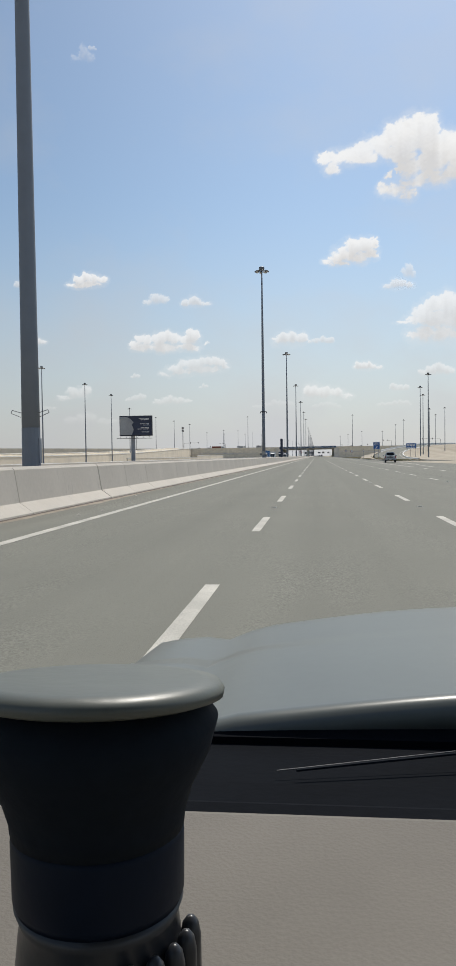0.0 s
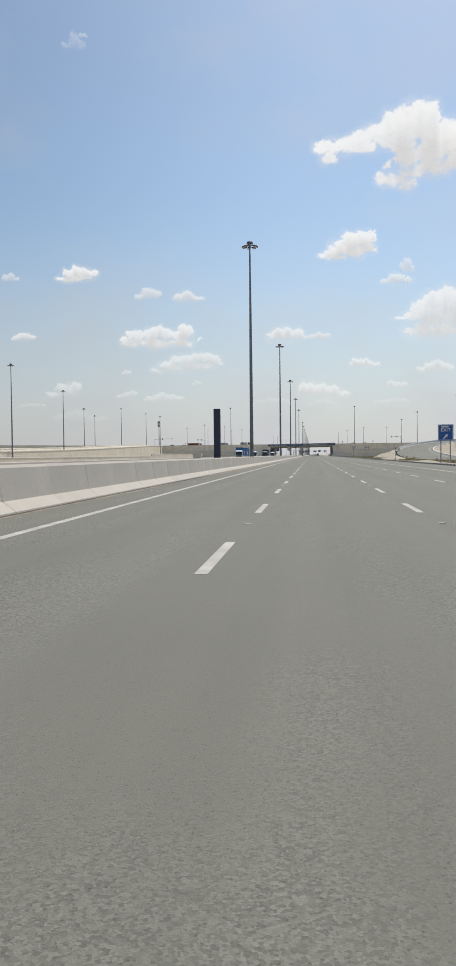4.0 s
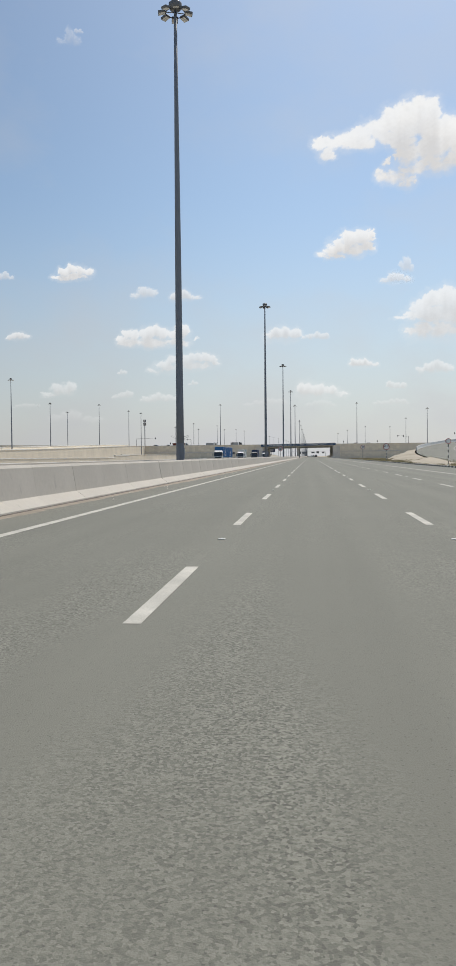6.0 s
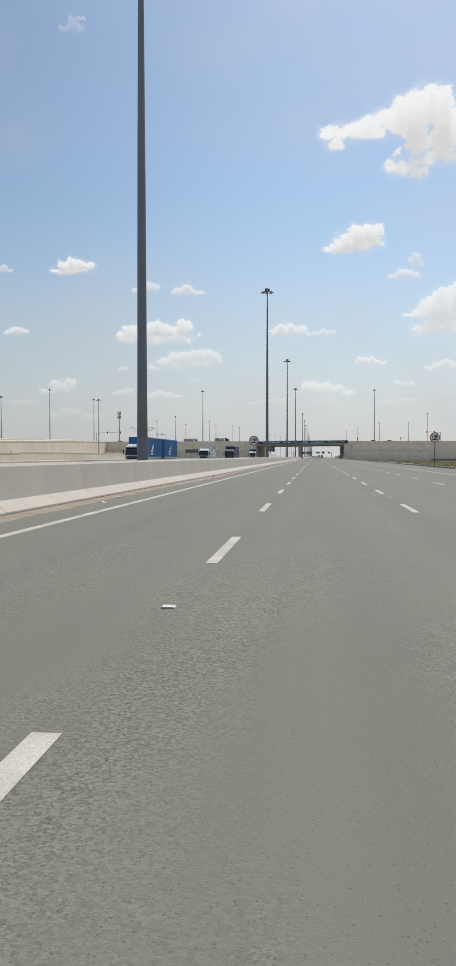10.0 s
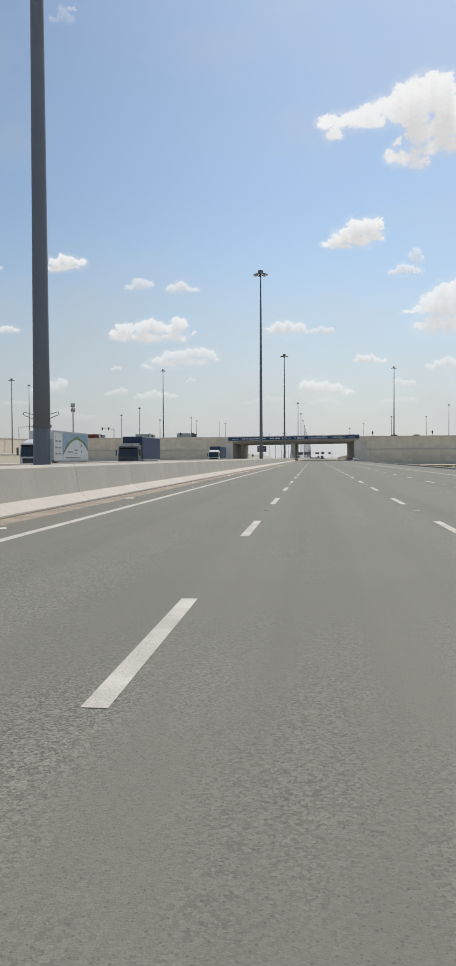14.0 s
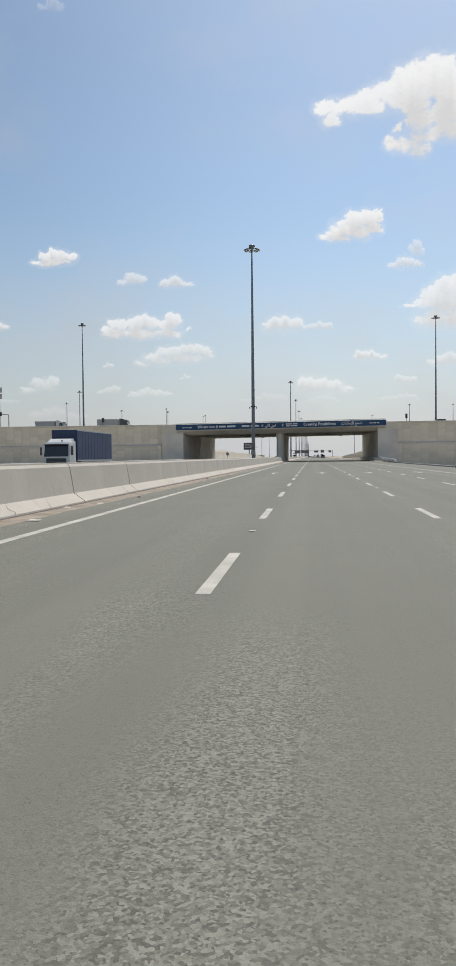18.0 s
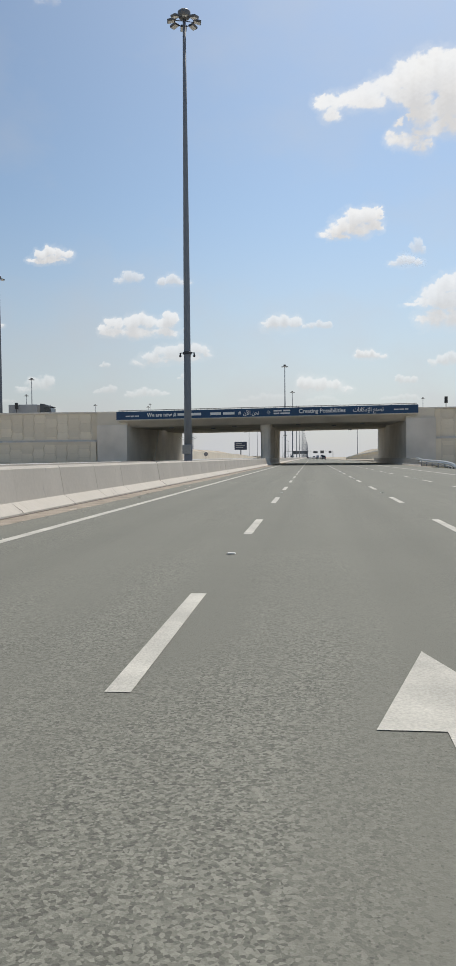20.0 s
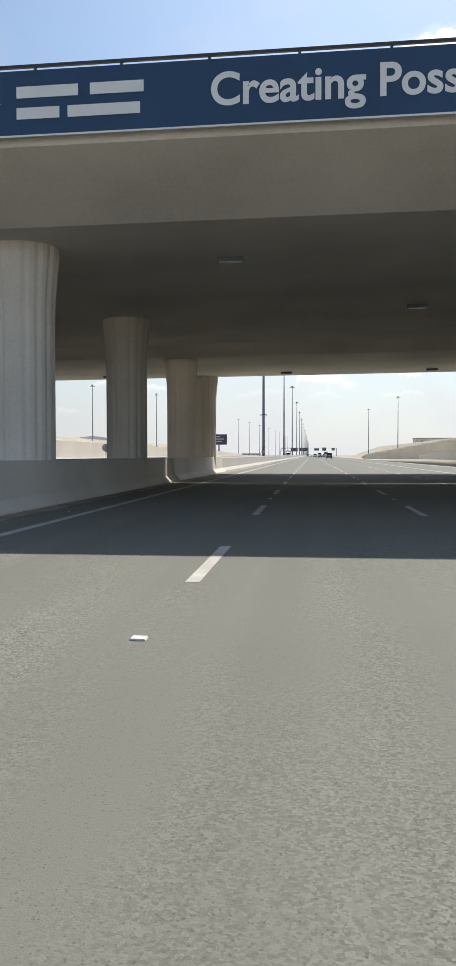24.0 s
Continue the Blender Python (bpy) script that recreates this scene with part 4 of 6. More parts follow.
def car(m, body_mat, label, high=1.45, long=4.5, wide=1.8, name="car"):
    """A car whose nose points along +y, standing on its wheels."""
    ob = thing(name, label, name if name != "car" else "car", "traffic on the motorway", m=m)
    L, w = long, wide / 2
    r = 0.34 if high < 1.6 else 0.38
    belt = 0.62 * high
    b = B()
    low = [(-L / 2, 0.38), (-L / 2 + 0.02, belt * 0.92), (-L / 2 + 0.15, belt), (L / 2 - 1.2, belt), (L / 2 - 0.25, belt * 0.86), (L / 2, belt * 0.65), (L / 2, 0.38), (L / 2 - 0.2, 0.24), (-L / 2 + 0.2, 0.26)]
    prism(b, low, "x", -w, w)
    bmesh.ops.bevel(b, geom=b.edges[:], offset=0.06, segments=2, affect="EDGES")
    part("body", b, body_mat, ob, smooth=False)
    a0, a1, a2, a3 = -L / 2 + 0.25, -L / 2 + 0.75, 0.25, L / 2 - 1.25
    def house(inset, z1, grow=0.0):
        return [[(-w + 0.05 - grow, a0 - grow, belt - 0.03), (w - 0.05 + grow, a0 - grow, belt - 0.03), (w - 0.05 + grow, a3 + grow, belt - 0.03), (-w + 0.05 - grow, a3 + grow, belt - 0.03)],
                [(-w + inset, a1, z1), (w - inset, a1, z1), (w - inset, a2, z1), (-w + inset, a2, z1)]]
    b = rings(B(), house(0.2, high))
    bmesh.ops.bevel(b, geom=b.edges[:], offset=0.05, segments=2, affect="EDGES")
    part("cabin", b, body_mat, ob)
    def lerp(p, q, f):
        return tuple(p[i] + (q[i] - p[i]) * f for i in range(3))
    lo, hi = house(0.2, high)
    for i, j, nm in ((0, 1, "rear_window"), (2, 3, "windscreen"), (1, 2, "side_window"), (3, 0, "side_window")):
        c = [lerp(lo[i], hi[i], 0.14), lerp(lo[j], hi[j], 0.14), lerp(lo[j], hi[j], 0.86), lerp(lo[i], hi[i], 0.86)]
        c = [lerp(c[0], c[1], 0.07), lerp(c[0], c[1], 0.93), lerp(c[3], c[2], 0.93), lerp(c[3], c[2], 0.07)]
        nrm = (Vector(c[1]) - Vector(c[0])).cross(Vector(c[3]) - Vector(c[0])).normalized()
        if nrm.dot(Vector(c[0]) - Vector((0, 0.2, belt))) < 0:
            nrm = -nrm
        part(nm, rings(B(), [[Vector(p) - nrm * 0.02 for p in c], [Vector(p) + nrm * 0.012 for p in c]]), GLASS, ob)
    for s in (-1, 1):
        part("tail_lamp", box(B(), s * (w - 0.16) - 0.12, s * (w - 0.16) + 0.12, -L / 2 - 0.015, -L / 2 + 0.06, belt * 0.62, belt * 0.9, 0.015), TAIL, ob)
        part("headlamp", box(B(), s * (w - 0.22) - 0.18, s * (w - 0.22) + 0.18, L / 2 - 0.12, L / 2 + 0.012, belt * 0.62, belt * 0.8, 0.015), LAMPG, ob)
        part("mirror", box(B(), s * (w + 0.1) - 0.09, s * (w + 0.1) + 0.09, a3 - 0.55, a3 - 0.42, belt, belt + 0.14, 0.02), body_mat, ob)
        for y in (-L / 2 + 0.85, L / 2 - 0.85):
            wheel(ob, s * (w - 0.1), y, r, 0.22)
    part("bumper", box(B(), -w + 0.03, w - 0.03, -L / 2 - 0.1, -L / 2 + 0.05, 0.36, 0.56, 0.03), DKGREY, ob)
    part("number_plate", box(B(), -0.24, 0.24, -L / 2 - 0.115, -L / 2 - 0.1, 0.42, 0.52), PLATE, ob)
    return ob


def pickup(m, body_mat, label):
    """A double cab pickup, nose along +y: open bed, upright cabin, high clearance."""
    ob = thing("pickup_truck", label, "pickup truck", "traffic on the motorway", m=m)
    L, w = 5.2, 0.91
    b = prism(B(), [(-L / 2 + 0.06, 0.58), (-L / 2, 0.66), (-L / 2, 1.10), (-0.5, 1.12), (1.25, 1.12), (2.3, 1.02), (2.55, 0.86), (2.6, 0.55), (2.4, 0.46), (-1.2, 0.46)], "x", -w, w)
    bmesh.ops.bevel(b, geom=b.edges[:], offset=0.05, segments=2, affect="EDGES")
    part("body", b, body_mat, ob)
    lo = [(-w + 0.08, -0.52, 1.10), (w - 0.08, -0.52, 1.10), (w - 0.08, 1.42, 1.10), (-w + 0.08, 1.42, 1.10)]
    hi = [(-w + 0.29, -0.34, 1.73), (w - 0.29, -0.34, 1.73), (w - 0.29, 0.70, 1.75), (-w + 0.29, 0.70, 1.75)]
    b = rings(B(), [lo, hi])
    bmesh.ops.bevel(b, geom=b.edges[:], offset=0.06, segments=3, affect="EDGES")
    cabin = part("cabin", b, body_mat, ob)
    for i, j, nm in ((0, 1, "rear_window"), (2, 3, "windscreen"), (1, 2, "side_window"), (3, 0, "side_window")):
        p0, p1, p2, p3 = Vector(lo[i]), Vector(lo[j]), Vector(hi[j]), Vector(hi[i])
        def at(u, v):
            return p0.lerp(p1, u).lerp(p3.lerp(p2, u), v)
        c = [at(0.09, 0.16), at(0.91, 0.16), at(0.90, 0.86), at(0.10, 0.86)]
        nrm = (c[1] - c[0]).cross(c[3] - c[0]).normalized()
        if nrm.dot(c[0] - Vector((0, 0.4, 1.1))) < 0:
            nrm = -nrm
        part(nm, rings(B(), [[q - nrm * 0.02 for q in c], [q + nrm * 0.012 for q in c]]), TINT, cabin)
    part("bed_floor", box(B(), -w + 0.12, w - 0.12, -L / 2 + 0.12, -0.56, 1.10, 1.115), DKGREY, ob)
    for q in (-1, 1):
        part("bed_rail", box(B(), q * (w - 0.05) - 0.05, q * (w - 0.05) + 0.05, -L / 2 + 0.05, -0.5, 1.09, 1.17, 0.015), body_mat, ob)
        part("tail_lamp", box(B(), q * (w - 0.07) - 0.07, q * (w - 0.07) + 0.07, -L / 2 - 0.02, -L / 2 + 0.06, 0.74, 1.08, 0.015), TAIL, ob)
        part("headlamp", box(B(), q * (w - 0.2) - 0.16, q * (w - 0.2) + 0.16, L / 2 - 0.18, L / 2 - 0.02, 0.74, 0.90, 0.02), LAMPG, ob)
        part("mirror", box(B(), q * (w + 0.13) - 0.10, q * (w + 0.13) + 0.10, 0.95, 1.06, 1.12, 1.32, 0.03), body_mat, ob)
        for y in (-1.65, 1.6):
            wheel(ob, q * (w - 0.12), y, 0.39, 0.25)
            part("wheel_arch", rings(B(), [[(q * (w + k), y + 0.47 * math.cos(a * math.pi / 10), 0.42 + 0.47 * math.sin(a * math.pi / 10)) for a in range(11)] for k in (-0.30, 0.012)]), BLACK, ob)
        part("mud_flap", box(B(), q * (w - 0.14) - 0.13, q * (w - 0.14) + 0.13, -2.14, -2.12, 0.22, 0.55), BLACK, ob)
    gate = part("tailgate", box(B(), -w + 0.15, w - 0.15, -L / 2 - 0.025, -L / 2 + 0.05, 0.68, 1.16, 0.02), body_mat, ob)
    part("gate_handle", box(B(), -0.14, 0.14, -L / 2 - 0.045, -L / 2 - 0.025, 1.0, 1.07, 0.01), BLACK, gate)
    bars(-0.6, 0.6, -L / 2 - 0.026, 0.80, 0.95, gate, 1, DKGREY)
    part("bumper", box(B(), -w + 0.02, w - 0.02, -L / 2 - 0.14, -L / 2 + 0.02, 0.46, 0.62, 0.03), SKIRT, ob)
    part("bumper_step", box(B(), -0.45, 0.45, -L / 2 - 0.16, -L / 2 - 0.14, 0.50, 0.58, 0.01), BLACK, ob)
    part("number_plate", box(B(), -0.24, 0.24, -L / 2 - 0.175, -L / 2 - 0.16, 0.505, 0.575), PLATE, ob)
    part("underbody", box(B(), -w + 0.25, w - 0.25, -L / 2 + 0.15, L / 2 - 0.4, 0.34, 0.50), BLACK, ob)
    return ob


pickup(pose(12.15, 166.2, 0, 0, 0, -4), PICKP, "silver double cab pickup truck on the exit lane")
for x, y, mt, lab, h_, l_, w_ in ((-1.0, 1250, WHITEP, "white saloon car far ahead on the motorway", 1.45, 4.6, 1.8), (1.9, 1182, WHITEP, "white four wheel drive far ahead on the motorway", 1.85, 4.8, 1.95),
                                (4.0, 1112, SILVER, "silver saloon car far ahead on the motorway", 1.45, 4.6, 1.8), (4.6, 1215, WHITEP, "tall white van far ahead on the motorway", 2.5, 5.6, 2.05),
                                (6.0, 1015, DKGREY, "dark grey four wheel drive far ahead on the motorway", 1.95, 4.8, 2.0), (7.0, 1140, WHITEP, "tall white delivery van far ahead on the motorway", 2.7, 5.8, 2.1),
                                (-2.6, 1330, DKGREY, "dark grey saloon car far ahead on the motorway", 1.45, 4.6, 1.8), (8.2, 1265, DKGREY, "dark grey four wheel drive far ahead on the motorway", 1.9, 4.8, 1.95)):
    car(pose(x, y, 0), mt, lab, h_, l_, w_)


def truck(m, cab_mat, load_mat, label, load=13.2, ribs=False, second=False, high=4.0, kind="box", name="truck"):
    """A lorry whose front faces -y, with the front bumper at y = 0."""
    ob = thing(name, label, "truck", "trucks", m=m)
    w = 1.25
    cab = B()
    prism(cab, [(0.0, 0.45), (0.0, 1.45), (0.2, 2.55), (0.45, 2.8), (2.1, 2.95), (2.15, 0.6)], "x", -w + 0.02, w - 0.02)
    bmesh.ops.bevel(cab, geom=cab.edges[:], offset=0.08, segments=2, affect="EDGES")
    cabo = part("cab", cab, cab_mat, ob)
    part("windscreen", rings(B(), [[(-1.14, 0.0 + k, 1.48), (1.14, 0.0 + k, 1.48), (1.10, 0.195 + k, 2.50), (-1.10, 0.195 + k, 2.50)] for k in (-0.012, 0.1)]), GLASS, cabo)
    part("grille", box(B(), -0.95, 0.95, -0.03, 0.05, 0.74, 1.34, 0.02), DKGREY, cabo)
    for k in range(4):
        part("grille_bar", box(B(), -0.9, 0.9, -0.045, -0.025, 0.82 + k * 0.13, 0.87 + k * 0.13), BLACK, cabo)
    part("sun_visor", box(B(), -1.1, 1.1, -0.06, 0.25, 2.50, 2.62, 0.02), BLACK, cabo)
    part("roof_fairing", prism(B(), [(0.8, 2.82), (1.4, 3.08), (2.1, 3.16), (2.12, 2.9)], "x", -1.05, 1.05), cab_mat, cabo)
    part("beacon", lathe(B(), [(0.07, 2.85), (0.07, 2.97), (0.03, 3.0)], 10, (0.35, 0.7)), REDP, cabo)
    part("bumper", box(B(), -w, w, -0.12, 0.15, 0.38, 0.72, 0.05), cab_mat, ob)
    for s in (-1, 1):
        part("headlamp", box(B(), s * 0.95 - 0.2, s * 0.95 + 0.2, -0.13, -0.09, 0.5, 0.66, 0.01), LAMPG, ob)
        part("side_window", box(B(), s * (w - 0.02) - 0.02, s * (w - 0.02) + 0.02, 0.45, 1.25, 1.65, 2.45, 0.02), GLASS, cabo)
        part("mirror", box(B(), s * (w + 0.22) - 0.1, s * (w + 0.22) + 0.1, 0.1, 0.2, 1.6, 2.35, 0.03), DKGREY, cabo)
        part("skirt", box(B(), s * (w - 0.06) - 0.03, s * (w - 0.06) + 0.03, 4.2, 2.6 + load - 1.0, 0.75, 1.1, 0.01), SKIRT, ob)
        for y in (1.1, 3.7, 2.6 + load - 3.6, 2.6 + load - 2.3, 2.6 + load - 1.0):
            wheel(ob, s * (w - 0.2), y, 0.5, 0.34)
    part("chassis", box(B(), -0.5, 0.5, 1.5, 2.5 + load, 0.75, 1.15), DKGREY, ob)
    y0, y1 = 2.6, 2.6 + load
    if kind == "tipper":
        b = B()
        prism(b, [(y0, 1.2), (y0 - 0.1, 2.9), (y1 + 0.1, 2.9), (y1 - 0.2, 1.2)], "x", -w, w)
        part("load_body", b, load_mat, ob)
    else:
        body = part("load_body", box(B(), -w, w, y0, y1, 1.15, high, 0.03), load_mat, ob)
        if ribs:
            k = int(load / 0.45)
            for s in (-1, 1):
                for i in range(k):
                    yy = y0 + 0.25 + i * (load - 0.5) / (k - 1)
                    part("rib", box(B(), s * w - 0.03, s * w + 0.03, yy - 0.09, yy + 0.09, 1.3, high - 0.15), load_mat, body)
        else:
            for i in range(int(load / 1.1)):
                yy = y0 + 0.5 + i * 1.1
                part("strap", box(B(), w - 0.005, w + 0.012, yy - 0.02, yy + 0.02, 1.15, high - 0.1), load_mat, body)
        part("roof_rail", box(B(), w - 0.05, w + 0.02, y0, y1, high - 0.1, high + 0.02), SKIRT, body)
        part("floor_rail", box(B(), w - 0.05, w + 0.025, y0, y1, 1.02, 1.16), SKIRT, body)
    if second:
        y2, y3 = y1 + 2.4, y1 + 2.4 + load
        body = part("second_container", box(B(), -w, w, y2, y3, 1.15, high, 0.03), load_mat, ob)
        k = int(load / 0.45)
        for i in range(k):
            yy = y2 + 0.25 + i * (load - 0.5) / (k - 1)
            part("rib", box(B(), w - 0.03, w + 0.03, yy - 0.09, yy + 0.09, 1.3, high - 0.15), load_mat, body)
        part("floor_rail", box(B(), w - 0.05, w + 0.03, y2, y3, 0.95, 1.16), SKIRT, body)
        for yb in (y0 + load * 0.35, y2 + load * 0.35):
            b = B()
            prism(b, [(yb, 2.3), (yb + 1.4, 2.35), (yb + 2.0, 3.4), (yb + 1.2, 2.9)], "x", w + 0.032, w + 0.04)
            part("logo_patch", b, WHITEP, body)
            for i in range(2):
                part("text_bar", box(B(), w + 0.032, w + 0.04, yb - 0.6, yb + 1.3, 1.55 + i * 0.42, 1.8 + i * 0.42), WHITEP, body)
        part("chassis", box(B(), -0.5, 0.5, y2 - 2, y3, 0.75, 1.15), DKGREY, ob)
        for s in (-1, 1):
            for y in (y2 + 1.5, y3 - 2.3, y3 - 1.0):
                wheel(ob, s * (w - 0.2), y, 0.5, 0.34)
    return ob


truck(pose(-26.2, 438.0, 0), WHITEP, CBLUE, "white road train with two ribbed blue containers", 13.0, True, True, 4.2)
printed = truck(pose(-26.2, 513.5, 0), WHITEP, WHITEP, "white lorry with a landscape printed on its box body", 12.0)
# the print: a hill line under a blue sky, a pale field below, small print near the cab
SKYP, HILL, FIELD = (mat("print_sky", (0.24, 0.33, 0.42), 0.5, var=0.12, big=0.6, fine=6, bump=0), mat("print_green", (0.10, 0.17, 0.06), 0.5, var=0.3, big=0.8, fine=6, bump=0), mat("print_white", (0.60, 0.61, 0.60), 0.5, var=0.08, big=0.8, fine=6, bump=0))
arch = [(5.4 + 9.1 * q / 14, 1.2 + 2.05 * math.sin(math.pi * min(1, (0.04 + 0.86 * q / 14))) ** 0.8) for q in range(15)]
print_panel = part("print_panel", prism(B(), [(5.4, 1.2)] + [(a, c + 0.16) for a, c in arch] + [(14.5, 3.88), (5.4, 3.88)], "x", 1.262, 1.268), SKYP, printed)
part("hill_band", prism(B(), [(a, c + 0.30 + 0.1 * math.sin(a * 2)) for a, c in arch] + [(a, c) for a, c in arch[::-1]], "x", 1.268, 1.272), HILL, print_panel)
part("field", prism(B(), [(5.45, 1.2)] + arch + [(14.5, 1.2)], "x", 1.264, 1.2705), FIELD, print_panel)
for yb, zb, lb_, hb_ in ((7.0, 1.9, 1.7, 0.14), (9.3, 2.1, 1.2, 0.16), (9.3, 1.75, 0.9, 0.12), (11.6, 2.5, 0.5, 0.34), (11.7, 1.9, 0.4, 0.3), (6.4, 1.32, 5.0, 0.1)):
    part("text_bar", box(B(), 1.272, 1.276, yb, yb + lb_, zb, zb + hb_), HILL if zb < 1.4 else POSTG, print_panel)
for k in range(6):
    part("text_bar", box(B(), 1.264, 1.268, 3.0 + (k % 2) * 1.1, 3.7 + (k % 2) * 1.1, 1.7 + (k // 2) * 0.62, 1.84 + (k // 2) * 0.62), POSTG, print_panel)
truck(pose(-22.5, 537.0, 0), DKGREY, NAVY, "dark grey lorry with a navy curtain-sided trailer", 11.6)
truck(pose(-23.4, 630.0, 0), WHITEP, NAVY, "white lorry with a navy curtain-sided trailer", 13.2)
truck(pose(-14.8, 1250.0, 0), WHITEP, SKIRT, "white lorry with a grey trailer beyond the overpass", 13.2)
truck(pose(-83, 758.6, 8.0, 0, 0, 90), WHITEP, REDP, "white tipper lorry with a rust-red body on the upper road", 8.0, kind="tipper")
truck(pose(-63.5, 763.0, 8.0, 0, 0, 90), WHITEP, SKIRT, "white tractor lorry with a low grey load on the upper road", 5.0, kind="tipper")
truck(pose(-45.8, 758.6, 8.0, 0, 0, 90), DKGREY, SKIRT, "dark lorry with a barred grey trailer on the upper road", 5.2, ribs=True, high=3.0)
for x, mt, lab in ((30, DKGREY, "dark car waiting on the upper road"), (38.5, WHITEP, "white car waiting on the upper road"), (-106, DKGREY, "dark car waiting on the upper road"), (-97, WHITEP, "white car waiting on the upper road")):
    ob = car(pose(x, 757.6, 8.0, 0, 0, 90), mt, lab, 1.85, 4.8, 1.9)
    tagged(ob, group="cars on the upper road")

# far side: billboard, buildings
fb = thing("billboard", "black billboard on a post beyond the overpass", "billboard")
fbp = part("panel", box(B(), -45.4, -38.0, 1100, 1100.4, 5.9, 10.6, 0.03), NAVYB, fb)
for k, (a, c) in enumerate(((-44.6, -41.0), (-44.6, -39.2), (-44.6, -40.2))):
    part("text_bar", box(B(), a, c, 1099.96, 1100, 9.3 - k * 1.1, 9.8 - k * 1.1), POSTG, fbp)
part("post", lathe(B(), [(0.4, -0.05), (0.4, 6.1)], 14, (-41.7, 1100.6)), POSTG, fb)
ga = thing("sign_gantry", "grey steel sign gantry with boards far down the motorway", "gantry")
b = B()
bend = [(-32.6, 1600.2, -0.06), (-32.6, 1600.2, 6.2), (-32.2, 1600.2, 7.4), (-31.2, 1600.2, 8.2), (-29.8, 1600.2, 8.5), (-3.0, 1600.2, 8.5)]
for p, q in zip(bend, bend[1:]):
    rod(b, p, q, 0.32, seg=10)
part("leg_and_beam", b, POSTG, ga)
part("beam", box(B(), -3.0, 26.0, 1600.0, 1600.2, 8.3, 8.5), POSTG, ga)
for x in (-8.5, 26.0):
    part("leg", rod(B(), (x, 1600.2, -0.06), (x, 1600.2, 8.4), 0.3, seg=10), POSTG, ga)
for x0, x1, z0, z1 in ((-22.0, -14.6, 4.9, 8.7), (-13.6, -4.2, 5.2, 8.8), (2.6, 7.8, 5.8, 8.2), (11.0, 15.2, 5.6, 9.0), (20.8, 24.2, 5.8, 8.3)):
    part("sign_board", box(B(), x0, x1, 1599.7, 1599.95, z0, z1, 0.05), GREYB, ga)
sh = thing("warehouse", "pale warehouse with a curved roof far away", "warehouse")
b = B()
prism(b, [(-150, 7.8), (-150, 11), (-146, 12.6), (-138, 13.4), (-130, 12.6), (-126, 11), (-126, 7.8)], "y", 1240, 1300)
part("hall", b, WHITEP, sh)
part("door", box(B(), -141, -135, 1239.9, 1240, 7.8, 10.8), DKGREY, sh)
for x, y, w_, h_, d_, zb in ((90, 1350, 26, 5.5, 20, 7.8), (130, 1500, 40, 7, 20, 0.1), (-260, 2400, 60, 9, 30, -0.06), (-190, 3300, 60, 6, 30, -0.06), (150, 2500, 70, 8, 30, -0.06), (320, 2300, 60, 10, 30, -0.06), (-420, 2200, 80, 10, 30, -0.06), (190, 3400, 60, 6, 30, -0.06)):
    hb = thing("shed", "low pale industrial shed on the horizon", "shed", "sheds on the horizon")
    part("wall", box(B(), x - w_ / 2, x + w_ / 2, y, y + d_, zb, h_ + zb), WALLC, hb)
    part("roof", box(B(), x - w_ / 2 - 0.5, x + w_ / 2 + 0.5, y - 0.5, y + d_ + 0.5, h_ + zb, h_ + zb + 0.5), POSTG, hb)
    for i in range(4):
        part("window", box(B(), x - w_ / 2 + (i + 0.6) * w_ / 4.6, x - w_ / 2 + (i + 1.0) * w_ / 4.6, y - 0.08, y, zb + h_ * 0.4, zb + h_ * 0.7), DKGREY, hb)
# ================= the car that carries the camera, where the drive begins =================
HOODP = mat("bonnet_paint", (0.115, 0.122, 0.108), 0.3, 0.0, var=0.05, big=2, fine=40, bump=0.0, spec=0.35)
DASHM = mat("dashboard_grain", (0.155, 0.140, 0.118), 0.8, var=0.06, big=9, fine=320, bump=0.12, spec=0.3)
MATTE = mat("cowl_plastic", (0.010, 0.014, 0.020), 0.8, var=0.15, big=6, fine=80, bump=0.05, spec=0.12)
COWL = mat("cowl_black", (0.004, 0.005, 0.007), 0.9, var=0.15, big=6, fine=80, bump=0.05, spec=0.05)
CUPM = mat("suction_cup_rim", (0.10, 0.106, 0.088), 0.42, 0.0, var=0.06, big=12, fine=80, bump=0.02)
NAVYR = mat("mount_ring", (0.007, 0.012, 0.024), 0.5, var=0.1, big=12, fine=80, bump=0.02, spec=0.12)
CUPD = mat("mount_body", (0.03, 0.031, 0.034), 0.32, var=0.1, big=12, fine=80, bump=0.02, spec=0.4)
CX = 0.35
ego = thing("car", "silver-grey car with a pale dashboard, bonnet and wipers", "car")
b = B()
nx_, ny_ = 36, 22
vs = []
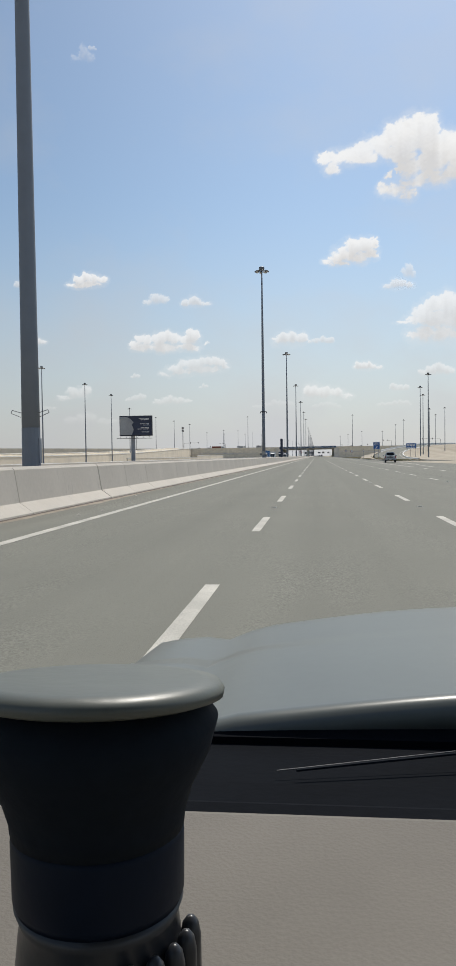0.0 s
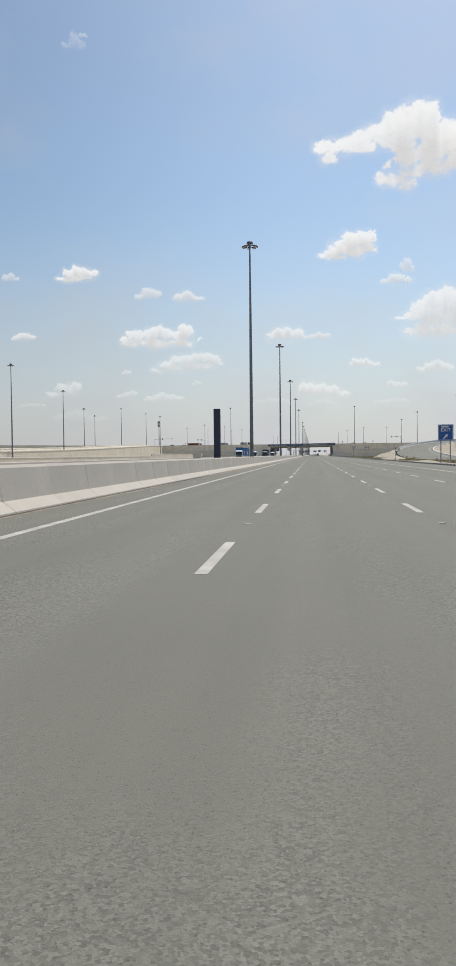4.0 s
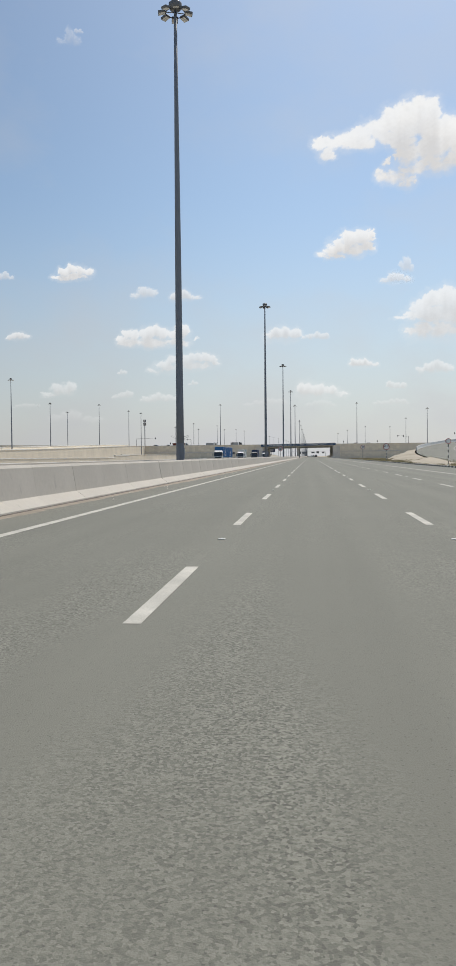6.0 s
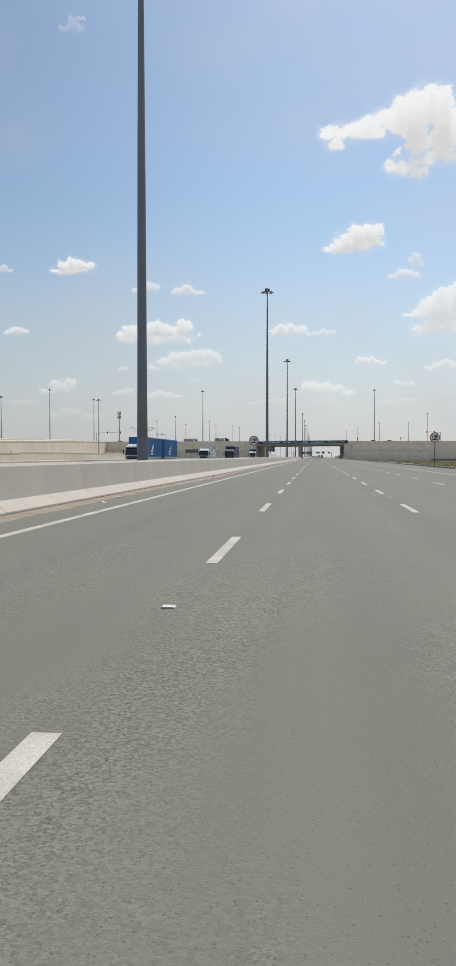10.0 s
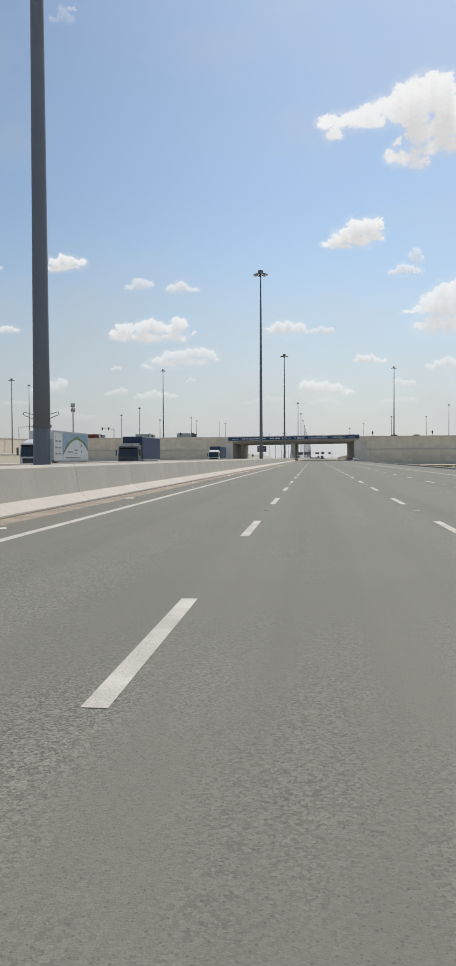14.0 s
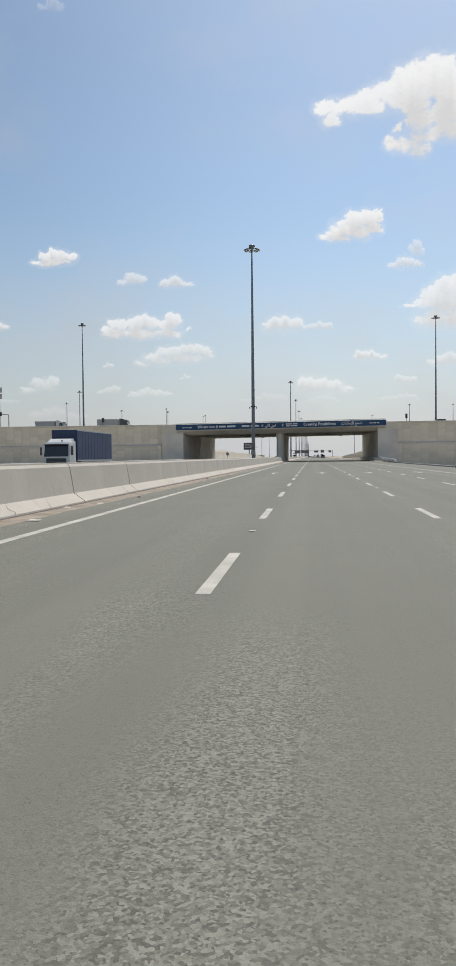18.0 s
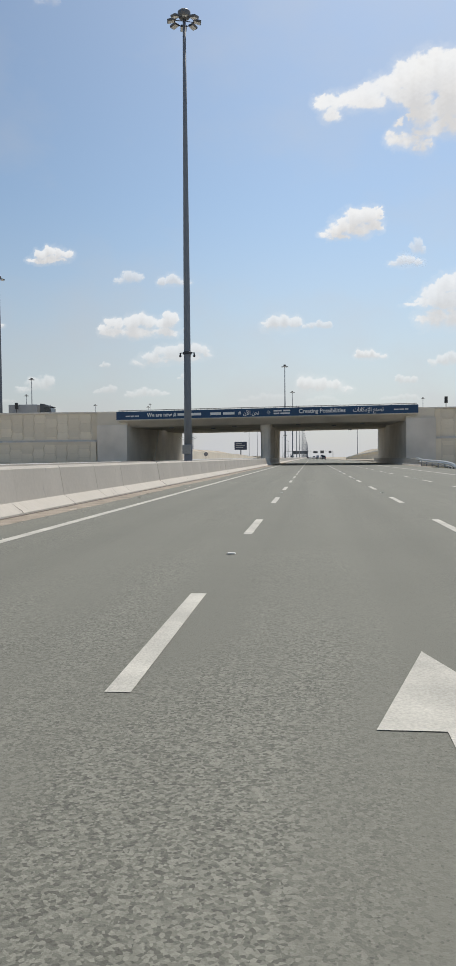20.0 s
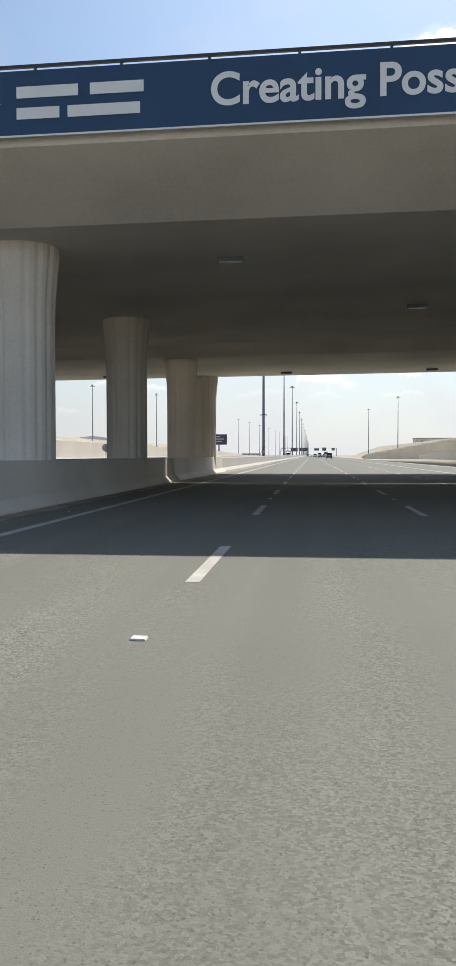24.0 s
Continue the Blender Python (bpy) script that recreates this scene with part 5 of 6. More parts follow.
for j in range(ny_ + 1):
    row = []
    t = j / ny_
    y = 28.74 + 1.12 * t
    for i in range(nx_ + 1):
        u = i / nx_ * 2 - 1
        z = 1.006 - 0.075 * u * u - 0.085 * t - 0.02 * math.exp(-((abs(u) - 0.72) / 0.05) ** 2)
        z -= 0.22 * max(0.0, t - 0.86) ** 1.3 / 0.14 ** 0.3 + 0.10 * max(0.0, abs(u) - 0.9) / 0.1
        z += 0.009 * math.exp(-(u / 0.45) ** 4)
        row.append(b.verts.new((CX + u * 0.93, y - 0.16 * u * u * (1 if t > 0.5 else 0) * t - 0.05 * u * u * (1 - t), z)))
    vs.append(row)
for a, c in zip(vs, vs[1:]):
    for i in range(nx_):
        b.faces.new((a[i], a[i + 1], c[i + 1], c[i]))
geo = bmesh.ops.extrude_face_region(b, geom=b.faces[:])
for v in geo["geom"]:
    if isinstance(v, bmesh.types.BMVert):
        v.co.z -= 0.035
bmesh.ops.recalc_face_normals(b, faces=b.faces[:])
part("bonnet", b, HOODP, ego, smooth=True)
b = B()
box(b, CX - 0.94, CX + 0.94, 25.35, 29.78, 0.32, 0.80, 0.09)
part("body", b, HOODP, ego)
part("bumper", box(B(), CX - 0.93, CX + 0.93, 29.72, 29.98, 0.34, 0.70, 0.08), HOODP, ego)
part("cowl", prism(B(), [(28.40, 0.80), (28.40, 0.985), (28.55, 0.975), (28.72, 0.955), (28.76, 0.80)], "x", CX - 0.85, CX + 0.85), COWL, ego)
part("bonnet_seal", prism(B(), [(28.71, 0.93), (28.71, 0.965), (28.735, 0.972), (28.745, 0.93)], "x", CX - 0.84, CX + 0.84), COWL, ego)
part("dashboard", box(B(), CX - 0.78, CX + 0.78, 27.55, 28.37, 0.80, 1.028, 0.012), DASHM, ego)
part("dashboard_lip", box(B(), CX - 0.78, CX + 0.78, 28.372, 28.44, 0.84, 1.006, 0.01), COWL, ego)
part("vent_slot", box(B(), -0.10, 0.75, 28.445, 28.46, 0.988, 0.992), DARK, ego)
w_ = part("wiper", rod(B(), (-0.14, 28.56, 0.985), (0.30, 28.70, 0.990), 0.0018, seg=6), MATTE, ego, "black wiper arm with a thin blade")
part("blade", rod(B(), (-0.16, 28.565, 0.982), (0.34, 28.72, 0.992), 0.0008, seg=6), DARK, w_)
for s in (-1, 1):
    for y in (26.1, 29.0):
        wheel(ego, CX + s * 0.82 if s > 0 else CX - 0.82, y, 0.36, 0.23)
    part("headlamp", box(B(), CX + s * 0.72 - 0.16, CX + s * 0.72 + 0.16, 29.75, 29.80, 0.70, 0.79, 0.02), LAMPG, ego)
part("roof", prism(B(), [(25.55, 1.50), (26.0, 1.60), (27.2, 1.63), (27.88, 1.56), (27.90, 1.60), (27.2, 1.68), (25.9, 1.65), (25.45, 1.52)], "x", CX - 0.66, CX + 0.66), HOODP, ego)
for s in (-1, 1):
    xs_, xt = CX + s * 0.88, CX + s * 0.68
    part("windscreen_pillar", rod(B(), (xs_, 28.55, 0.86), (xt, 27.86, 1.58), 0.035, seg=8), HOODP, ego)
    part("door_pillar", rod(B(), (CX + s * 0.90, 26.75, 0.78), (xt, 26.75, 1.62), 0.05, seg=8), HOODP, ego)
    part("rear_pillar", rod(B(), (CX + s * 0.90, 25.5, 0.78), (xt, 25.6, 1.52), 0.07, seg=8), HOODP, ego)
part("tailgate", box(B(), CX - 0.88, CX + 0.88, 25.36, 25.46, 0.7, 1.15, 0.03), HOODP, ego)
part("seat", box(B(), CX - 0.72, CX - 0.2, 26.5, 27.05, 0.78, 0.95, 0.05), DASHM, ego)
part("seat", box(B(), CX + 0.2, CX + 0.72, 26.5, 27.05, 0.78, 0.95, 0.05), DASHM, ego)
pm = thing("phone_mount", "black suction phone mount standing on the dashboard", "phone mount")
C0 = (-0.214, 28.095)
disc = lathe(B(), [(0.020, 0.0006), (0.046, 0.0012), (0.0545, 0.0), (0.0565, -0.003), (0.0560, -0.006), (0.050, -0.008)], 48)
bmesh.ops.transform(disc, matrix=pose(C0[0], C0[1], 1.203, -7), verts=disc.verts[:])
part("suction_disc", disc, CUPM, pm, smooth=True)
part("cup_body", lathe(B(), [(0.045, 1.198), (0.0535, 1.187), (0.050, 1.174), (0.042, 1.158), (0.0385, 1.146), (0.0378, 1.140)], 48, C0), MATTE, pm, smooth=True)
part("lever_ring", lathe(B(), [(0.0372, 1.1405), (0.0378, 1.137), (0.0374, 1.112), (0.036, 1.108)], 48, C0), NAVYR, pm, smooth=True)
part("collar", lathe(B(), [(0.037, 1.108), (0.0345, 1.101), (0.0355, 1.094), (0.0375, 1.075), (0.041, 1.04), (0.050, 1.029)], 48, C0), CUPD, pm, smooth=True)
for a in range(5):
    t = -1.0 + a * 0.28
    part("knob_tooth", lathe(B(), [(0.0046, 1.060), (0.0046, 1.090), (0.0036, 1.095), (0.0018, 1.0975), (0.0003, 1.098)], 12, (C0[0] + 0.040 * math.cos(t), C0[1] + 0.040 * math.sin(t))), CUPD, pm, smooth=True)

# ---- clouds: far soft sheets of the sky, self-lit, with their shading painted in ----
cm = bpy.data.materials.new("cloud")
cm.use_nodes = True
n, l = cm.node_tree.nodes, cm.node_tree.links
n.remove(n["Principled BSDF"])
at, lit, veil, co = n.new("ShaderNodeAttribute"), n.new("ShaderNodeAttribute"), n.new("ShaderNodeAttribute"), n.new("ShaderNodeTexCoord")
at.attribute_name, lit.attribute_name, veil.attribute_name = "cover", "self_shade", "veil"
nz = n.new("ShaderNodeTexNoise")
nz.inputs["Scale"].default_value, nz.inputs["Detail"].default_value, nz.inputs["Roughness"].default_value = 0.006, 5, 0.5
l.new(co.outputs["Object"], nz.inputs["Vector"])
fray = n.new("ShaderNodeMapRange")
fray.inputs["From Min"].default_value, fray.inputs["From Max"].default_value, fray.inputs["To Min"].default_value, fray.inputs["To Max"].default_value = 0.3, 0.6, 0.88, 1.0
l.new(nz.outputs["Fac"], fray.inputs["Value"])
ma = n.new("ShaderNodeMath")
ma.operation = "MULTIPLY"
l.new(fray.outputs["Result"], ma.inputs[0])
l.new(at.outputs["Fac"], ma.inputs[1])
mc = n.new("ShaderNodeMapRange")
mc.inputs["To Min"].default_value, mc.inputs["To Max"].default_value = 0.83, 0.63
l.new(lit.outputs["Fac"], mc.inputs["Value"])
hue = n.new("ShaderNodeMixRGB")
hue.inputs["Color1"].default_value, hue.inputs["Color2"].default_value = (1.0, 1.0, 0.995, 1), (1.0, 0.985, 0.975, 1)
l.new(lit.outputs["Fac"], hue.inputs["Fac"])
em = n.new("ShaderNodeEmission")
l.new(hue.outputs["Color"], em.inputs["Color"])
l.new(mc.outputs["Result"], em.inputs["Strength"])
tr, mxs = n.new("ShaderNodeBsdfTransparent"), n.new("ShaderNodeMixShader")
vm = n.new("ShaderNodeMath")
vm.operation = "MULTIPLY"
l.new(ma.outputs[0], vm.inputs[0])
l.new(veil.outputs["Fac"], vm.inputs[1])
l.new(vm.outputs[0], mxs.inputs["Fac"])
l.new(tr.outputs[0], mxs.inputs[1])
l.new(em.outputs[0], mxs.inputs[2])
l.new(mxs.outputs[0], n["Material Output"].inputs["Surface"])


def cloud(x, z, w, h, seed, y=4650, soft=1.0, puffs=None):
    """A cumulus seen from far below: billowing heads over a thin frayed base, with its own shadow painted in; w and h
    are its size.
    """
    rnd = random.Random(seed)
    cell = max(2.2, min(3.2, w / 110))
    big = []
    if puffs is None:
        k = max(3, round(w / h * 1.5))
        lean, tilt = rnd.uniform(-0.35, 0.35), rnd.uniform(-0.10, 0.16)
        for i in range(k):
            u = ((i + 0.5) / k * 2 - 1) * 0.80 + rnd.uniform(-0.08, 0.08)
            s = max(0.42, 1 - 0.85 * abs(u - lean) ** 1.6) * rnd.uniform(0.75, 1.1)
            big.append((u * w / 2, (-0.36 + 0.38 * s + tilt * u * 0.5) * h, max(0.28 * h, 0.72 * w / k) * rnd.uniform(0.75, 1.1), 0.48 * s * h))
    else:
        big = [(pu * w / 2, pv * h / 2, 0.86 * ru * w / 2, 0.86 * rv * h / 2) for pu, pv, ru, rv in puffs]
    small = []
    for cx, cz, rx, rz in big:
        for i in range(6):
            a = rnd.uniform(-0.2, math.pi + 0.2)
            q = rnd.uniform(0.32, 0.5)
            small.append((cx + rx * 0.62 * math.cos(a), cz + rz * 0.62 * math.sin(a), rx * q, rz * q))
    W, Hc = w * 0.5 + 0.45 * h, h * 0.95
    nx, nz_ = int(2 * W / cell) + 2, int(2 * Hc / cell) + 2
    u, v = np.meshgrid(np.linspace(-W, W, nx), np.linspace(-Hc, Hc, nz_))
    lump = min(h, 170.0)
    flat = list(zip(u.ravel().tolist(), v.ravel().tolist()))
    f1 = 1 / (0.42 * lump)
    wave = np.array([noise.fractal(Vector((a * f1 + seed * 7, seed, b * f1 * 1.15)), 0.62, 2.15, 6) for a, b in flat]).reshape(u.shape)
    f2 = 1 / (0.19 * lump)
    bill = 1 - 2 * np.abs(np.array([noise.fractal(Vector((a * f2 + seed * 3, seed + 9, b * f2)), 0.8, 2.1, 4) for a, b in flat]).reshape(u.shape))
    uu, vv = u + wave * 0.11 * lump, v + np.roll(wave, 9, 1) * 0.10 * lump
    total = np.zeros(u.shape)
    for cx, cz, rx, rz in big + small:
        d = 1 - np.sqrt(((uu - cx) / rx) ** 2 + ((vv - cz) / (rz * np.where(vv < cz, 0.85, 1.0))) ** 2)
        total += np.exp(8 * np.clip(d, -3, 1))
    dens = np.log(total + 1e-9) / 8 + 0.13 * wave + 0.075 * bill
    base = np.clip(0.25 - v / h * 1.3, 0, 1)
    wide = 0.44 + 0.85 * base + 0.9 * max(0.0, 0.75 - soft) + 0.15 * np.clip(wave, 0, 1)
    def step(q):
        q = np.clip(q, 0, 1)
        return q * q * (3 - 2 * q)
    cover = step((dens + 0.06) / wide)
    halo = 0.26 * step((dens + 0.60) / 0.95) * (soft > 0.6)
    edge = np.clip(np.minimum(1 - np.abs(u) / W, 1 - np.abs(v) / Hc) * 5, 0, 1)
    cover = np.maximum(cover, halo) * step(edge)
    # painted self-shadow: darker where more cloud lies above, towards the sun
    thick = np.zeros(u.shape)
    mass = np.clip(dens, 0, 0.8)
    for q in range(1, 9):
        k = max(1, int(q * 0.05 * h / cell))
        up = np.zeros_like(mass)
        up[:-k] = mass[k:]
        thick += up / 8
    shade = np.clip(thick * 1.5 - 0.05 - 0.07 * bill + 0.12 * wave, 0, 1)
    faces = [(j * nx + i, j * nx + i + 1, (j + 1) * nx + i + 1, (j + 1) * nx + i) for j in range(nz_ - 1) for i in range(nx - 1)]
    me = bpy.data.meshes.new("cloud")
    me.from_pydata(list(zip(u.ravel().tolist(), [0.0] * u.size, v.ravel().tolist())), [], faces)
    me.attributes.new("cover", "FLOAT", "POINT").data.foreach_set("value", cover.ravel().astype(np.float32))
    me.attributes.new("self_shade", "FLOAT", "POINT").data.foreach_set("value", shade.ravel().astype(np.float32))
    me.attributes.new("veil", "FLOAT", "POINT").data.foreach_set("value", np.full(u.size, soft, np.float32))
    me.materials.append(cm)
    ob = new("cloud", me)
    ob.location = (x, y, z)
    ob.visible_shadow = False
    return tagged(ob, "white fair-weather cumulus cloud in a hazy blue sky", "cloud", "clouds", "structure")


cloud(345, 1290, 701, 425, 11, 3690, 1.0, [(-0.86, 0.06, 0.11, 0.2), (-0.73, 0.06, 0.16, 0.2), (-0.75, -0.14, 0.13, 0.14), (-0.54, 0.12, 0.18, 0.24), (-0.36, 0.06, 0.2, 0.26), (-0.36, 0.24, 0.16, 0.18), (-0.18, 0.29, 0.21, 0.28), (-0.07, 0.12, 0.18, 0.21), (0.04, 0.47, 0.2, 0.33), (0.21, 0.59, 0.21, 0.33), (0.39, 0.71, 0.2, 0.28), (0.51, 0.61, 0.11, 0.21), (0.36, 0.35, 0.25, 0.38), (0.14, 0.26, 0.19, 0.21), (0.61, 0.24, 0.21, 0.35), (0.5, -0.06, 0.26, 0.38), (0.36, -0.18, 0.18, 0.26), (0.29, -0.49, 0.23, 0.24), (0.04, -0.61, 0.2, 0.21), (-0.11, -0.61, 0.13, 0.19), (0.18, -0.73, 0.13, 0.21), (0.54, -0.41, 0.26, 0.28), (-0.07, -0.35, 0.07, 0.11), (0.04, -0.26, 0.07, 0.06), (0.79, 0.12, 0.29, 0.47), (0.93, -0.12, 0.29, 0.47), (0.82, -0.35, 0.29, 0.29), (0.20, -0.20, 0.20, 0.30), (0.10, 0.02, 0.20, 0.26)])
cloud(195, 1127, 335, 187, 12, 4640, 1.0, [(-0.77, -0.59, 0.27, 0.28), (-0.48, -0.41, 0.35, 0.45), (-0.19, -0.1, 0.42, 0.62), (0.19, 0.24, 0.46, 0.69), (0.54, 0.38, 0.35, 0.59), (0.81, 0.45, 0.17, 0.34), (0.67, -0.17, 0.31, 0.48), (0.29, -0.38, 0.5, 0.48), (-0.29, -0.62, 0.38, 0.31), (0.81, -0.38, 0.19, 0.34)])
cloud(645, 732, 419, 303, 13, 4644, 0.85, [(-0.77, -0.02, 0.25, 0.13), (-0.46, 0.09, 0.31, 0.21), (-0.23, 0.36, 0.31, 0.34), (0.08, 0.62, 0.34, 0.38), (0.38, 0.68, 0.38, 0.47), (0.08, 0.04, 0.62, 0.38), (-0.54, -0.55, 0.25, 0.3), (-0.23, -0.49, 0.37, 0.43), (0.23, -0.49, 0.54, 0.47), (0.69, 0.15, 0.62, 0.85)])
cloud(-1306, 1024, 259, 110, 14, 4655, 0.95, [(-0.72, -0.35, 0.3, 0.35), (-0.35, 0.12, 0.38, 0.65), (-0.03, 0.35, 0.35, 0.71), (0.33, 0.18, 0.35, 0.65), (0.72, 0.06, 0.3, 0.47), (0.15, -0.35, 0.7, 0.47), (-0.23, -0.47, 0.55, 0.41)])
cloud(-863, 654, 440, 155, 15, 4660, 0.84, [(-0.81, -0.04, 0.19, 0.33), (-0.63, 0.33, 0.21, 0.46), (-0.46, 0.25, 0.21, 0.46), (-0.56, -0.25, 0.32, 0.42), (-0.12, 0.25, 0.24, 0.67), (0.1, 0.58, 0.24, 0.54), (0.28, 0.33, 0.21, 0.58), (0.69, 0.71, 0.15, 0.38), (0.84, 0.58, 0.15, 0.38), (0.62, 0.17, 0.32, 0.5), (0.03, -0.33, 0.66, 0.46), (0.62, -0.38, 0.37, 0.42), (1.1, -0.12, 0.13, 0.12)])
cloud(-696, 515, 421, 117, 16, 4665, 0.66, [(-0.8, -0.61, 0.22, 0.33), (-0.49, -0.11, 0.28, 0.5), (-0.14, 0.33, 0.31, 0.61), (0.17, 0.5, 0.28, 0.61), (0.48, 0.56, 0.28, 0.56), (0.74, 0.33, 0.25, 0.5), (0.25, -0.22, 0.62, 0.61), (-0.37, -0.5, 0.46, 0.44), (0.86, -0.06, 0.14, 0.33)])
for i, (x, z, w, h, s) in enumerate((
        (-912, 909, 182, 88, 0.6), (-675, 888, 208, 71, 0.7), (-1037, 478, 55, 49, 0.5), (-1408, 385, 260, 118, 0.5), (-1039, 351, 137, 62, 0.4), (-831, 335, 260, 80, 0.45),
        (-643, 409, 62, 39, 0.45), (-1644, 695, 166, 62, 0.75), (-1704, 1035, 124, 72, 0.55), (-148, 670, 240, 102, 0.74), (36, 655, 180, 58, 0.58), (297, 504, 190, 62, 0.76),
        (74, 362, 300, 116, 0.68), (461, 955, 190, 72, 0.68), (527, 1020, 78, 98, 0.52), (668, 471, 236, 85, 0.6), (471, 380, 130, 64, 0.5), (442, 292, 243, 49, 0.3),
        (-1612, 304, 197, 39, 0.25), (-1319, 236, 362, 99, 0.2), (-233, 304, 280, 66, 0.22), (68, 288, 197, 56, 0.22), (-1330, 2350, 170, 130, 0.26), (-1270, 2390, 60, 50, 0.4))):
    cloud(x, z, w, h, 20 + i, 4670 + 3 * i, s)

# ---- road markings and barrier pieces ----
# the painters' spacing drifts: how far each mark lies beyond an even step
DRIFT_Y = (35, 64, 92, 140, 185, 213, 240, 270, 298, 345, 390, 448, 475, 536, 566, 655, 688, 717, 745, 800)
DRIFT_D = (0, -0.5, -0.54, -0.2, 0.2, 0.5, 0, -0.15, -0.45, -0.2, 0, 0, -0.2, -0.25, -0.05, 0, 0.85, 0.75, -0.1, 0)


def mark_y(k):
    y = 35.96 + 9.341 * k
    return y + float(np.interp(y, DRIFT_Y, DRIFT_D))


DASH = 3.3
bm = B()
flat_strip(bm, [(-0.075, -DASH, 0.004), (-0.075, 0, 0.004)], [(0.075, -DASH, 0.004), (0.075, 0, 0.004)])
dash_mesh = mesh_of(bm, "lane_dash", PAINT)
bm = B()
for k in range(95, 330):
    for x in (-1.18, 2.42, 5.95):
        y = mark_y(k)
        flat_strip(bm, [(x - 0.075, y - DASH, 0.004), (x - 0.075, y, 0.004)], [(x + 0.075, y - DASH, 0.004), (x + 0.075, y, 0.004)])
part("lane_dashes_far", bm, PAINT, road, kind="stuff")
for k in range(-1, 95):
    for x in (-1.18, 2.42, 5.95):
        ob = part("lane_dash", dash_mesh, None, road)
        ob.location = (x, mark_y(k), 0)
joint = random.Random(4)
gaps = [(joint.choice((0.0, 0.0, 0.010)) if k % 2 else joint.choice((0.010, 0.010, 0.010, 0.035))) for k in range(-8, 198)]
for k in range(-8, 196):
    y = 46.17 + SEG * k
    if 747 < y + SEG and y < 797:
        continue
    ob = part("segment", seg_mesh[gaps[k + 8], gaps[k + 9]], None, median)
    ob.location = (0, y, 0)
bm = B()
prism(bm, PROFILE, "y", 797.5, 2500)
part("barrier_far", bm, CONCRETE, median)

# ================= small pieces of the road and the walls =================
# kerb stones, painted in turn
KBLK = mat("kerb_black", (0.035, 0.035, 0.035), 0.8, var=0.2, big=2, fine=30, bump=0.2)
KWHT = mat("kerb_white", (0.52, 0.50, 0.44), 0.8, var=0.15, big=2, fine=30, bump=0.2)
kerb = thing("kerb", "kerb of stones painted black and white in turn", "kerb", kind="structure")
kerb_mesh = {}
for nm, mt in (("black", KBLK), ("white", KWHT)):
    kerb_mesh[nm] = mesh_of(prism(B(), [(0, -0.05), (0.01, 0.13), (0.04, 0.16), (0.28, 0.16), (0.30, -0.05)], "y", 0.01, 0.99), "kerb_stone", mt)
for i in range(260):
    ob = part("kerb_stone", kerb_mesh["black" if i % 2 else "white"], None, kerb)
    ob.location = (KERB_X, 446.0 + i, 0)
for nm, mt, off in (("black", KBLK, 1), ("white", KWHT, 0)):
    bm = B()
    for i in range(off, 250, 2):
        x0, y0 = KERB_X, 196.0 + i
        v = [bm.verts.new(p) for p in ((x0, y0 + .01, -.05), (x0 + .02, y0 + .01, .16), (x0 + .3, y0 + .01, .16), (x0, y0 + .99, -.05), (x0 + .02, y0 + .99, .16), (x0 + .3, y0 + .99, .16))]
        for f in ((0, 1, 4, 3), (1, 2, 5, 4), (0, 2, 1), (3, 4, 5)):
            bm.faces.new([v[q] for q in f])
    part("kerb_stones_" + nm, bm, mt, kerb, kind="stuff")

# reflective studs
bm = B()
prism(bm, [(-0.06, 0.0), (-0.05, 0.014), (0.05, 0.014), (0.06, 0.0)], "y", -0.05, 0.05)
STUD = mat("stud_ceramic", (0.62, 0.61, 0.57), 0.7, var=0.2, big=8, fine=60, bump=0.1)
stud_mesh = mesh_of(bm, "road_stud", STUD)
for k in range(1, 95, 2):
    for x in (-1.18, 2.42, 5.95):
        ob = part("road_stud", stud_mesh, None, road)
        ob.location = (x, mark_y(k) + 3.2, 0.003)

# sand blown against the foot of the median barrier
bm = B()
rnd = random.Random(5)
left, right = [], []
for i in range(1500):
    y = -30 + i * 0.6
    base = 0.14 + 0.50 * max(0.0, min(1.0, (y - 180) / 120))
    wv = base + 0.25 * noise.noise(Vector((y * 0.05, 1, 0))) + 0.14 * noise.noise(Vector((y * 0.5, 2, 0)))
    left.append((-6.69, y, 0.016))
    right.append((-6.69 + max(0.05, wv), y, 0.003))
flat_strip(bm, left, right)
tagged(part("sand_drift", bm, DIRT), "thin strip of blown sand along the barrier foot", "sand", kind="structure")
# a thin dark brown strip along the barrier foot
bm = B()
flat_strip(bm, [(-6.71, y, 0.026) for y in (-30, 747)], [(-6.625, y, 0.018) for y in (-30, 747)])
BROWN = mat("dark_brown", (0.10, 0.08, 0.06), 0.95, var=0.3, big=2, fine=30, bump=0.3)
tagged(part("soil_seam", bm, BROWN), "thin dark brown strip at the barrier foot", "soil", kind="structure")
bm = B()
for i in range(420):
    y = rnd.uniform(30, 900)
    x = -6.62 + rnd.random() ** 2 * 1.5
    r = rnd.uniform(0.012, 0.05)
    v = [bm.verts.new((x + r * math.cos(a), y + r * 1.4 * math.sin(a), 0.004)) for a in (0, 1.4, 2.9, 4.4)]
    top = bm.verts.new((x, y, 0.004 + r * 0.8))
    for q in range(4):
        bm.faces.new((v[q], v[(q + 1) % 4], top))
